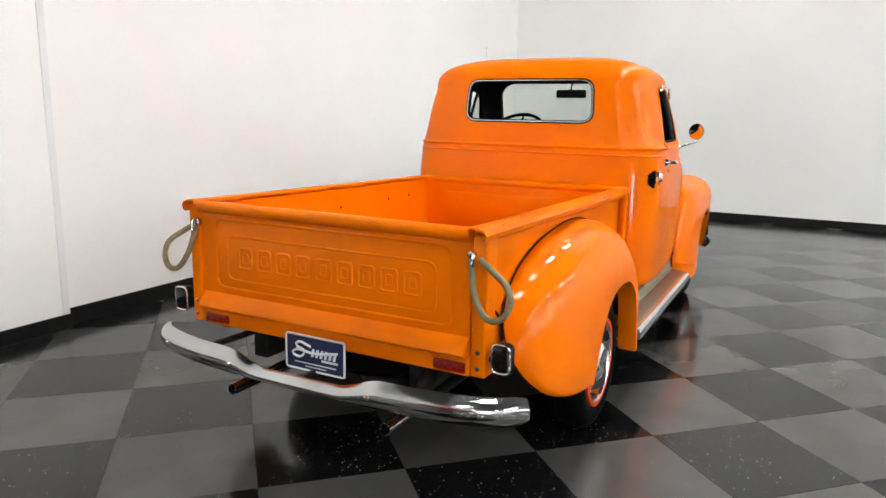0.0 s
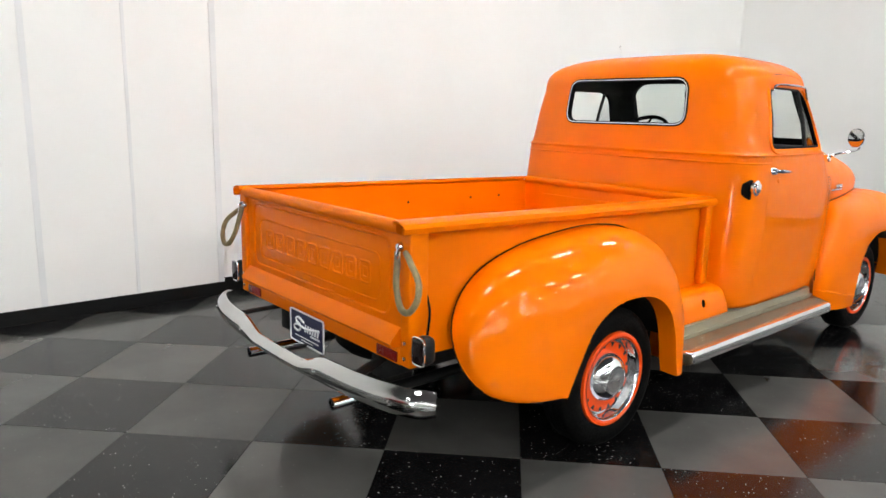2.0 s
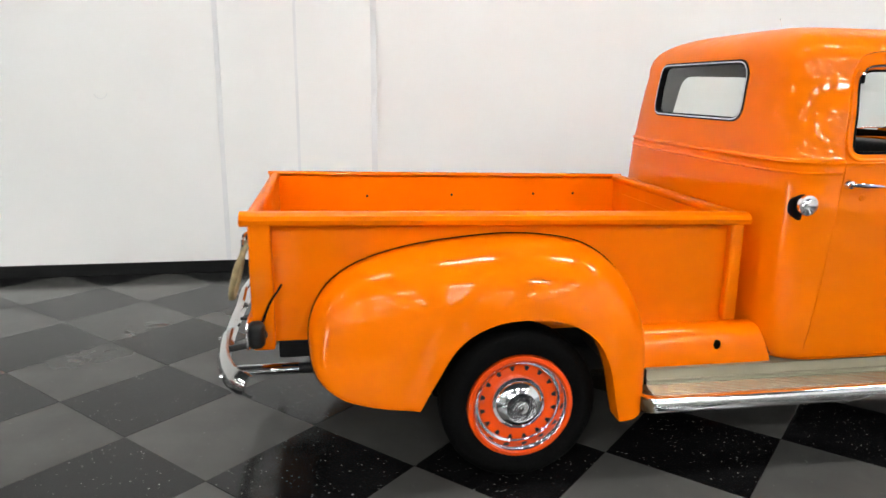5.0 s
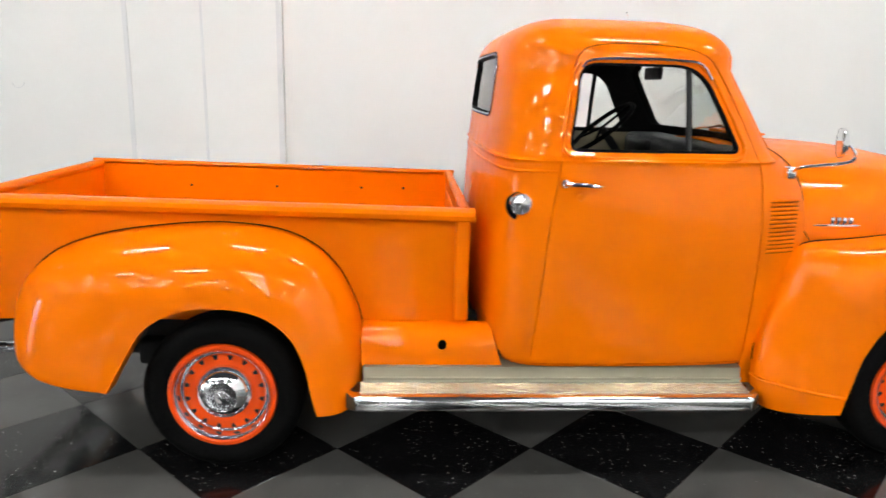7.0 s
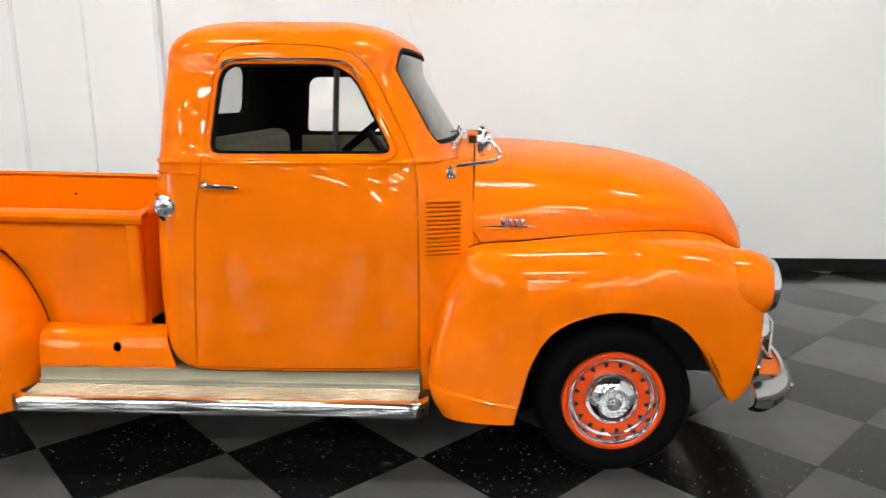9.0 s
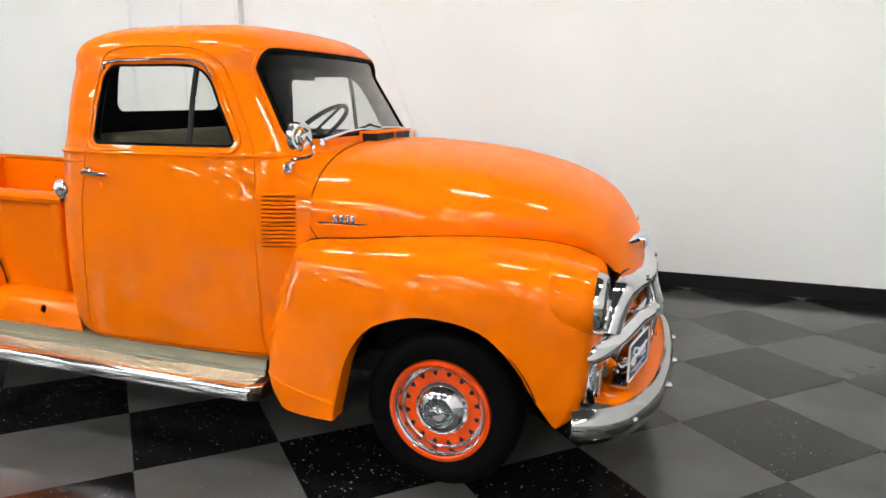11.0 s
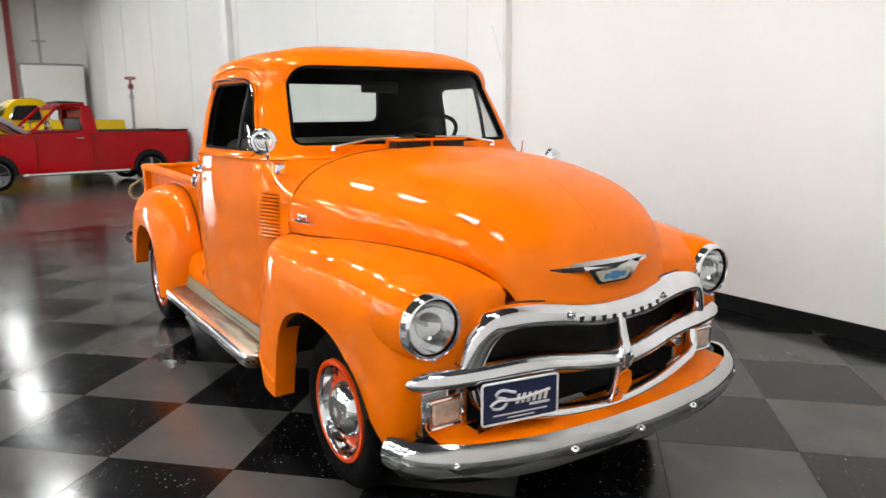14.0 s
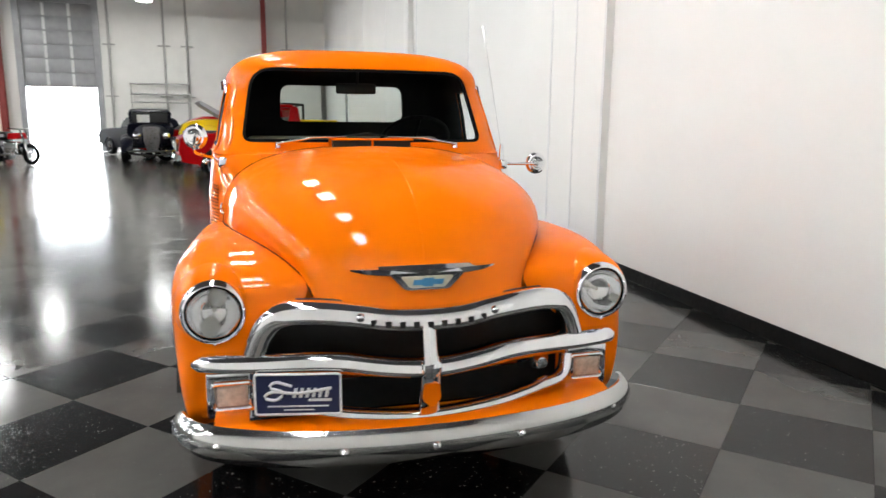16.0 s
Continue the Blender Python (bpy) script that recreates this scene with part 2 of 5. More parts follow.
def solved(piece, thick=0.0, cuts=(), keep=()):
    """A mesh after thickening inwards, cutting blocks out of it and keeping only what lies in others."""
    base = new("work", mesh_from(*piece) if not isinstance(piece, bpy.types.Mesh) else piece)
    extra = []
    if thick:
        s = base.modifiers.new("thick", "SOLIDIFY")
        s.thickness, s.offset, s.use_even_offset = thick, -1, True
    for group, op in ((cuts, "DIFFERENCE"), (keep, "INTERSECT")):
        for c in group:
            ob = new("cutter", mesh_from(*c))
            extra.append(ob)
            b = base.modifiers.new("cut", "BOOLEAN")
            b.operation, b.object, b.solver = op, ob, "MANIFOLD"
    bpy.context.view_layer.update()
    me = bpy.data.meshes.new_from_object(base.evaluated_get(bpy.context.evaluated_depsgraph_get()))
    for ob in (base, *extra):
        bpy.data.objects.remove(ob)
    return me


# ---- the orange pickup ----
truck = thing("pickup_truck", "glossy orange vintage pickup truck with chrome grille, parked on checkered tiles", "pickup truck", "", (0, -0.0042, 0), -0.4)

# cab: horizontal sections, nose towards +x
CAB_Z = [0.436, 0.455, 0.48, 0.52, 0.60, 0.75, 0.90, 1.10, 1.26, 1.30, 1.34, 1.40, 1.50, 1.60, 1.66]
CAB_W = [0.810, 0.825, 0.834, 0.842, 0.849, 0.858, 0.864, 0.862, 0.848, 0.842, 0.828, 0.815, 0.798, 0.772, 0.754]
CAB_B = [1.090, 1.068, 1.056, 1.046, 1.037, 1.035, 1.04, 1.05, 1.058, 1.060, 1.064, 1.068, 1.076, 1.086, 1.094]
CAB_F = [2.32, 2.325, 2.33, 2.34, 2.35, 2.36, 2.365, 2.37, 2.365, 2.352, 2.328, 2.290, 2.228, 2.168, 2.135]


def cab_half(z, inset=0.0):
    w = np.interp(z, CAB_Z, CAB_W) - inset
    b = np.interp(z, CAB_Z, CAB_B) + inset
    f = np.interp(z, CAB_Z, CAB_F) - inset
    n = f - b
    q = min(1, max(0, (1.32 - z) / 0.25))
    return spline([(b, 0), (b + 0.004, 0.3 * w), (b + 0.017, 0.66 * w), (b + 0.042, 0.85 * w), (b + 0.09, 0.945 * w), (b + 0.19, 0.99 * w),
                   (b + 0.36 * n, 0.998 * w), (b + 0.58 * n, (0.976 + 0.012 * q) * w), (b + 0.79 * n, (0.938 + 0.028 * q) * w), (b + 0.895 * n, (0.855 + 0.055 * q) * w), (b + 0.955 * n, 0.66 * w), (b + 0.988 * n, 0.33 * w), (f, 0)], 61)


def cab_side(x, z, inset=0.0):
    """How far out the cab's side stands at x, z."""
    h = cab_half(z, inset)[12:48]
    return float(np.interp(x, h[:, 0], h[:, 1]))


def cab_back(y, z, inset=0.0):
    h = cab_half(z, inset)[:22]
    return float(np.interp(abs(y), h[:, 1], h[:, 0]))


def cab_front(y, z, inset=0.0):
    h = cab_half(z, inset)[40:][::-1]
    return float(np.interp(abs(y), h[:, 1], h[:, 0]))


def cab_rows(inset=0.0, low=0.436, roof=1.880):
    rows = []
    for z in np.unique(np.r_[np.linspace(low, 0.52, 7), np.linspace(0.56, 1.28, 17), 1.290, 1.2955, 1.301, 1.3065, 1.312, 1.3175, 1.325, np.linspace(1.34, 1.66, 12)]):
        bead = 0.008 * (math.exp(-((z - 1.301) / 0.006) ** 2)) if inset < 0.01 else 0
        h = cab_half(z, inset - bead)
        rows.append([(x, -y, z) for x, y in h] + [(x, y, z) for x, y in h[-2:0:-1]])
    top = np.array(rows[-1])
    mid = np.array([1.60, 0, 0])
    for a in np.radians(np.linspace(7, 86, 13)):
        s = math.sin(a)
        k = (1 - s**2.9) ** (1 / 2.9)
        ring = top.copy()
        ring[:, :2] = mid[:2] + (top[:, :2] - mid[:2]) * k
        ring[:, 2] = 1.66 + (roof - inset - 1.66) * s
        rows.append([tuple(p) for p in ring])
    return rows


def cab_skin(inset=0.0, thick=0.014):
    """A closed shell of the cab's sheet metal, open below."""
    rows, inner = cab_rows(inset), cab_rows(inset + thick)
    v, f = grid(rows, close_v=True)
    w, g = grid(inner, close_v=True)
    n, m = len(rows[0]), len(v)
    f += [tuple(i + m for i in q) for q in g]
    f.append(tuple(range((len(rows) - 1) * n, len(rows) * n)))
    f.append(tuple(m + i for i in range((len(rows) - 1) * n, len(rows) * n)))
    f += [(i, (i + 1) % n, m + (i + 1) % n, m + i) for i in range(n)]
    return v + w, f


side_window = rounded([(1.352, 1.338), (2.055, 1.338), (1.885, 1.672), (1.392, 1.672)], [0.04, 0.04, 0.11, 0.07])
rear_window = rounded([(-0.435, 1.455), (0.435, 1.455), (0.42, 1.715), (-0.42, 1.715)], 0.075)
windshield = rounded([(-0.648, 1.368), (0.648, 1.368), (0.590, 1.742), (-0.590, 1.742)], [0.05, 0.05, 0.11, 0.11], 10)
windshield[:, 1] += 0.012 * (1 - (windshield[:, 0] / 0.63) ** 2) * np.where(windshield[:, 1] > 1.55, 1, -0.6)
door_line = np.vstack([spline([(1.236, 0.449), (1.260, 0.75), (1.285, 1.06), (1.318, 1.30), (1.335, 1.50), (1.362, 1.65)], 14),
                       spline([(1.378, 1.70), (1.42, 1.735), (1.55, 1.752), (1.78, 1.745), (1.90, 1.715), (1.965, 1.655), (2.05, 1.50), (2.135, 1.32), (2.155, 1.20)], 26),
                       spline([(2.160, 1.05), (2.162, 0.75), (2.158, 0.449)], 10)])


def grown(outline, d):
    """The outline pushed outwards by d."""
    o = np.array(outline)
    t = np.roll(o, -1, 0) - np.roll(o, 1, 0)
    nrm = np.column_stack([t[:, 1], -t[:, 0]]) / (np.linalg.norm(t, axis=1)[:, None] + 1e-9)
    area = 0.5 * np.sum(o[:, 0] * np.roll(o[:, 1], -1) - np.roll(o[:, 0], -1) * o[:, 1])
    return o + nrm * d * (1 if area > 0 else -1)


both_doors = [prism(door_line, "y", -1.2, -0.45), prism(door_line, "y", 0.45, 1.2)]
holes = [prism(rear_window, "x", 0.8, 1.5), prism(windshield, "x", 1.86, 2.7)]
cab = part("cab", solved(cab_skin(), cuts=holes + both_doors), paint, truck)
lining_holes = [prism(grown(rear_window, -0.008), "x", 0.8, 1.5), prism(grown(windshield, -0.006), "x", 1.86, 2.7),
                prism(grown(side_window, -0.006), "y", -1.2, 1.2)]
part("cab_lining", solved(cab_skin(0.026, 0.006), cuts=lining_holes), liner_mat, truck)
part("cab_floor", block(1.09, 2.3, -0.76, 0.76, 0.46, 0.49), black, truck)

sides = ((-1, "passenger"), (1, "driver"))
for s, _ in sides:
    lo, hi = sorted((0.45 * s, 1.2 * s))
    gap = grown(door_line, -0.0034)
    door = part("door", solved(cab_skin(0.001, 0.016), cuts=[prism(side_window, "y", -1.2, 1.2)], keep=[prism(gap, "y", lo, hi)]), paint, truck)
    # raised moulding round the door's window frame
    brow = [(x, s * (cab_side(x, min(z, 1.655)) - (0.0 if z < 1.655 else (z - 1.655) * 0.55) + 0.002), z) for x, z in grown(side_window, 0.028)]
    part("window_surround", tube(brow, 0.009, 8, True), paint, door)
    part("window_rubber", solved(cab_skin(-0.001, 0.022), cuts=[prism(grown(side_window, -0.007), "y", -1.3, 1.3)], keep=[prism(grown(side_window, 0.003), "y", lo, hi)]), rubber, door)
    # vent post, vent frame and chrome rain visor
    post = [(1.835, s * (cab_side(1.83, z) - 0.014), z) for z in np.linspace(1.34, 1.665, 8)]
    part("vent_post", tube(post, 0.012, 8), black, door)
    visor = [(x, s * (cab_side(min(x, 1.9), 1.64) + 0.012), z) for x, z in spline([(1.395, 1.655), (1.43, 1.685), (1.60, 1.692), (1.80, 1.69), (1.88, 1.675), (1.925, 1.62)], 24)]
    part("rain_visor", tube(visor, 0.0075, 8, flat=0.8), chrome, door, "chrome rain visor over the window")
    part("door_lining", solved(cab_skin(0.034, 0.004), cuts=[prism(grown(side_window, 0.014), "y", -1.2, 1.2)], keep=[prism([(1.27, 0.50), (2.12, 0.50), (2.12, 1.322), (1.33, 1.322)], "y", lo, hi)]), tan_panel, door, "tan inner door lining")
    part("vent_glass", solved(cab_skin(0.012, 0.003), keep=[prism(rounded([(1.84, 1.34), (2.05, 1.34), (1.89, 1.668), (1.84, 1.668)], 0.02), "y", lo, hi)]), glass, door).visible_shadow = False
    # handle: oval plate, boss and lever
    y = cab_side(1.34, 1.215)
    part("door_handle", join(lathe([(0.0, 0.022), (0.016, 0.02), (0.022, 0.008), (0.024, 0.0)], (1.335, s * y, 1.215), "y", 16, s),
                             tube([(1.335, s * (y + 0.024), 1.215), (1.355, s * (y + 0.045), 1.216), (1.40, s * (y + 0.047), 1.214), (1.455, s * (y + 0.040), 1.209), (1.475, s * (y + 0.034), 1.207)],
                                  [0.012, 0.015, 0.014, 0.012, 0.006], 10, flat=0.75)), chrome, door, "chrome door handle")
    if s < 0:
        part("door_lock", lathe([(0, 0.006), (0.012, 0.005), (0.014, 0)], (1.40, s * cab_side(1.40, 1.16), 1.16), "y", 14, s), paint, door)

# window glass and rubbers
part("rear_window_glass", solved(cab_skin(0.012, 0.004), keep=[prism(grown(rear_window, 0.006), "x", 0.8, 1.45)]), glass, truck).visible_shadow = False
part("windshield_glass", solved(cab_skin(0.010, 0.004), keep=[prism(grown(windshield, 0.006), "x", 1.86, 2.7)]), glass, truck).visible_shadow = False


def window_ring(outline, axis, lo, hi, out, inside, proud, thick):
    """A ring of trim lying in the skin round a window."""
    return solved(cab_skin(-proud, thick), cuts=[prism(grown(outline, -inside), axis, lo - 0.1, hi + 0.1)], keep=[prism(grown(outline, out), axis, lo, hi)])


part("rear_window_rubber", window_ring(rear_window, "x", 0.8, 1.45, 0.010, 0.010, 0.003, 0.028), rubber, truck)
part("rear_window_trim", window_ring(rear_window, "x", 0.8, 1.45, 0.002, 0.004, 0.006, 0.010), chrome, truck, "bright metal rear window trim")
part("windshield_rubber", window_ring(windshield, "x", 1.86, 2.7, 0.005, 0.010, 0.003, 0.030), rubber, truck)
part("windshield_trim", window_ring(windshield, "x", 1.86, 2.7, 0.020, -0.006, 0.004, 0.008), paint, truck)

for z, r in ((1.302, 0.0075), (1.258, 0.006)):
    h = cab_half(z)
    band = [(x, -y, z) for x, y in h[::-1] if x < 1.315] + [(x, y, z) for x, y in h[1:] if x < 1.315]
    part("belt_moulding", tube(band, r, 8), paint, truck)

# inside the cab
part("bench_seat", join(block(1.24, 1.75, -0.66, 0.66, 0.62, 0.86, 0.06, 4), block(1.14, 1.30, -0.66, 0.66, 0.80, 1.37, 0.06, 4)), seat_mat, truck, "tan vinyl bench seat")
part("dashboard", join(block(2.02, 2.26, -0.66, 0.66, 1.16, 1.335, 0.04, 3), block(1.99, 2.03, 0.17, 0.53, 1.18, 1.32, 0.02, 2)), black, truck)
wheel_c, tilt = Vector((1.80, 0.36, 1.365)), Matrix.Rotation(radians(50), 3, "Y")
rim_pts = [wheel_c + tilt @ Vector((0, 0.205 * math.cos(a), 0.205 * math.sin(a))) for a in np.linspace(0, 2 * math.pi, 40, endpoint=False)]
steering = part("steering_wheel", tube(rim_pts, 0.013, 8, True), rubber, truck, "thin black steering wheel")
for a in (90, 210, 330):
    e = wheel_c + tilt @ Vector((0, 0.20 * math.cos(radians(a)), 0.20 * math.sin(radians(a))))
    part("spoke", tube([wheel_c, wheel_c.lerp(e, 0.5), e], 0.008, 6), rubber, steering)
part("column", tube([wheel_c, Vector((2.0, 0.36, 1.10)), Vector((2.18, 0.36, 0.85))], 0.022, 10), black, steering)
part("cabin_mirror", join(block(1.925, 1.945, -0.13, 0.10, 1.625, 1.685, 0.012, 3), tube([(1.94, -0.01, 1.68), (1.97, -0.01, 1.73), (1.99, -0.01, 1.76)], 0.007, 6)), black, truck, "black rear view mirror")

# hood: sections from the side seam over the crown
SEAM = [(2.372, 0.752, 0.965), (2.60, 0.728, 0.985), (2.90, 0.69, 1.008), (3.10, 0.64, 1.012), (3.28, 0.565, 0.998), (3.40, 0.50, 0.972), (3.48, 0.445, 0.935), (3.535, 0.41, 0.89), (3.565, 0.395, 0.858)]
CROWN = [(2.385, 1.345), (2.62, 1.344), (2.90, 1.322), (3.12, 1.288), (3.34, 1.230), (3.495, 1.148), (3.590, 1.044), (3.645, 0.935), (3.665, 0.815)]
N_H = 44
seam_line, crown_line = spline(SEAM, N_H), spline(CROWN, N_H)


def hood_row(i, lift=0.0):
    sx, sy, sz = seam_line[i]
    cx, cz = crown_line[i]
    n = 2.85 - 0.8 * (i / (N_H - 1))
    row = []
    for a in np.linspace(0, math.pi, 41):
        c, s = math.cos(a), math.sin(a)
        k = abs(s) ** (2 / n)
        y = -sy * math.copysign(abs(c) ** (2 / n), c)
        crease = 0.003 * math.exp(-((y / 0.02) ** 2))
        row.append((sx + (cx - sx) * k, y * (1 + lift), sz + (cz - sz) * k + lift + crease * (i < N_H - 3)))
    return row


part("hood", solved(grid([hood_row(i) for i in range(N_H)]), 0.012), paint, truck)
part("hood_ridge", tube([(x, 0, z + 0.001) for x, z in crown_line[1:-5]], 0.003, 8), paint, truck)
for s in (-1, 1):
    part("hood_welt", tube([(x, s * (y + 0.002), z - 0.001) for x, y, z in seam_line], 0.0034, 6), rubber, truck)
    edge = [(x - 0.006 + 0.05 * max(0, (1.03 - z) / 0.065) ** 2, y + s * 0.001, z + 0.0005) for x, y, z in hood_row(0) if y * s > 0.12]
    part("hood_edge", tube(edge, 0.0018, 6), rubber, truck)
# cowl panel with louvres between door and hood
half0 = hood_row(0)[:20]
for s in (-1, 1):
    rows = []
    for x in np.linspace(2.165, 2.375, 8):
        t = (x - 2.165) / 0.21
        col = []
        for z in np.linspace(0.34, 1.30, 18):
            y0 = cab_side(2.165, max(z, 0.436))
            y1 = 0.752 if z < 0.966 else float(np.interp(z, [q[2] for q in half0], [-q[1] for q in half0]))
            col.append((x, s * (y0 + (y1 - y0) * t**1.3 + 0.003 * (0 < t)), z))
        rows.append(col)
    cowl = part("cowl_side", solved(grid(rows), 0.008), paint, truck)
    for k in range(13):
        z = 0.945 + k * 0.0172
        pts = [(x, s * (cab_side(2.165, z) + (0.752 - cab_side(2.165, z)) * ((x - 2.165) / 0.21) ** 1.3 + 0.004), z) for x in np.linspace(2.19, 2.325, 6)]
        part("louvre", tube(pts, [0.003, 0.006, 0.006, 0.006, 0.006, 0.003], 6), paint, cowl)
        part("slot", tube([(x, y - s * 0.001, zz - 0.0075) for x, y, zz in pts], 0.0016, 5), rubber, cowl)
crown = [q for q in hood_row(0) if q[2] > 1.10]
part("cowl_top", solved(grid([[(x, y * 0.998, z - 0.001) for _, y, z in crown] for x in np.linspace(2.18, 2.377, 4)]), 0.006), paint, truck)
# cowl vent scoop
scoop = part("cowl_vent", join(block(2.345, 2.440, -0.215, 0.215, 1.376, 1.386, 0.004), block(2.345, 2.355, -0.215, 0.215, 1.335, 1.38)), paint, truck)
part("vent_mouth", block(2.355, 2.432, -0.20, 0.20, 1.336, 1.376), black, scoop)
part("vent_bar", block(2.418, 2.436, -0.006, 0.006, 1.335, 1.376), paint, scoop)

# side emblem on the hood: bar with raised figures
for s in (-1, 1):
    i0 = 2.41
    emb = part("hood_side_emblem", join(tube([(i0, s * 0.752, 1.043), (i0 + 0.03, s * 0.756, 1.043), (i0 + 0.18, s * 0.742, 1.041), (i0 + 0.215, s * 0.732, 1.041)], [0.004, 0.009, 0.009, 0.004], 8, flat=0.9)), chrome, truck, "chrome emblem bar")
    for k in range(4):
        x = i0 + 0.075 + 0.026 * k
        part("figure", block(x, x + 0.018, s * 0.748 - 0.006, s * 0.748 + 0.006, 1.05, 1.078, 0.003), chrome, emb)

# fenders: sheets between the wheel arch lip and the seam on the body
def fender(lip, seam, n_a=64, n_t=22, power=2.3, nose=None):
    a, b = spline(lip, n_a), spline(seam, n_a)
    rows = []
    rows.append([(p[0], p[1] * 0.90, p[2]) for p in a])
    rows.append([(p[0], p[1] * 0.985, p[2] - 0.002) for p in a])
    for t in np.linspace(0, 1, n_t):
        g = 1 - (1 - t) ** 1.25
        row = []
        for p, q in zip(a, b):
            e = power if nose is None else power + nose * min(1, max(0, (q[0] - 3.0) / 0.45))
            k = (1 - g**e) ** (1 / e)
            yo = p[1]
            xz = p[[0, 2]] + (q[[0, 2]] - p[[0, 2]]) * g
            row.append((xz[0], q[1] + (yo - q[1]) * k, xz[1]))
        rows.append(row)
    return grid(rows)


def with_y(pts, y):
    return [(x, y, z) for x, z in pts]


R_LIP = with_y([(0.372, 0.275), (0.352, 0.36), (0.325, 0.49), (0.265, 0.615), (0.14, 0.70), (-0.03, 0.722), (-0.17, 0.70), (-0.29, 0.625), (-0.375, 0.49), (-0.44, 0.372)], 0.945)
R_SEAM = with_y([(0.535, 0.275), (0.542, 0.44), (0.535, 0.60), (0.495, 0.72), (0.435, 0.83), (0.335, 0.925), (0.19, 0.985), (-0.04, 1.008), (-0.28, 0.992), (-0.50, 0.957), (-0.68, 0.895), (-0.79, 0.81)], 0.672) + [
    (-0.850, 0.685, 0.70), (-0.860, 0.725, 0.58), (-0.830, 0.80, 0.475), (-0.740, 0.87, 0.412), (-0.60, 0.915, 0.384), (-0.445, 0.93, 0.370)]
F_LIP = with_y([(2.545, 0.268), (2.565, 0.36), (2.612, 0.535), (2.70, 0.665), (2.85, 0.732)], 0.925) + [(3.00, 0.922, 0.742), (3.16, 0.910, 0.70), (3.28, 0.892, 0.585), (3.345, 0.878, 0.475), (3.385, 0.862, 0.41), (3.42, 0.84, 0.352)]
F_SEAM = [(2.25, 0.80, 0.268), (2.205, 0.80, 0.36), (2.202, 0.79, 0.51), (2.222, 0.775, 0.63), (2.255, 0.765, 0.76), (2.30, 0.758, 0.875), (2.372, 0.754, 0.965), (2.60, 0.73, 0.985), (2.90, 0.692, 1.008), (3.10, 0.642, 1.012), (3.28, 0.567, 0.998),
          (3.40, 0.502, 0.972), (3.48, 0.447, 0.935), (3.535, 0.412, 0.89), (3.56, 0.46, 0.80), (3.555, 0.60, 0.70), (3.540, 0.715, 0.60), (3.525, 0.745, 0.50), (3.495, 0.77, 0.40), (3.435, 0.82, 0.345)]
for s in (-1, 1):
    rear = fender(R_LIP, R_SEAM)
    front = fender(F_LIP, F_SEAM, 170, 50, 2.5, 1.6)
    # the headlamp's opening
    v = front[0]
    front = v, [q for q in front[1] if not (sum(v[i][0] for i in q) / 4 > 3.36 and math.hypot(sum(v[i][1] for i in q) / 4 - 0.738, sum(v[i][2] for i in q) / 4 - 0.815) < 0.106)]
    if s < 0:
        rear, front = flip(rear), flip(front)
    f1 = part("rear_fender", rear, paint, truck, smooth=60)
    f2 = part("front_fender", front, paint, truck, smooth=60)
    part("fender_welt", tube([(x, s * (y + 0.004), z + 0.002) for x, y, z in spline(R_SEAM, 70)[8:60]], 0.003, 6), rubber, f1)
    part("fender_welt", tube([(x, s * (y + 0.004), z + 0.001) for x, y, z in spline(F_SEAM, 80)[6:34]], 0.0035, 6), rubber, f2)
    part("stone_bead", tube([(0.375, s * 0.918, 0.425), (0.43, s * 0.905, 0.428), (0.49, s * 0.87, 0.43), (0.525, s * 0.79, 0.432), (0.535, s * 0.70, 0.434)], 0.007, 8), paint, f1)
    net, cols = front[0], 170
    k = min(range(56), key=lambda q: abs(net[-cols + q][2] - 0.405))
    part("stone_bead", tube([net[r * cols + k] for r in range(3, len(net) // cols)], 0.007, 8), paint, f2)
    # dark inner wheel houses
    for x0, f in ((-0.03, f1), (2.96, f2)):
        well = [[(x0 + 0.42 * math.cos(a), s * y, 0.34 + 0.40 * math.sin(a)) for a in np.linspace(0.30, math.pi - 0.30, 20)] for y in (0.52, 0.90)]
        back = [[(x0 + k * 0.42 * math.cos(a), s * 0.52, 0.34 + k * 0.40 * math.sin(a)) for a in np.linspace(0.30, math.pi - 0.30, 20)] for k in (0.2, 1)]
        part("wheel_house", join(grid(well), grid(back)), black, f)

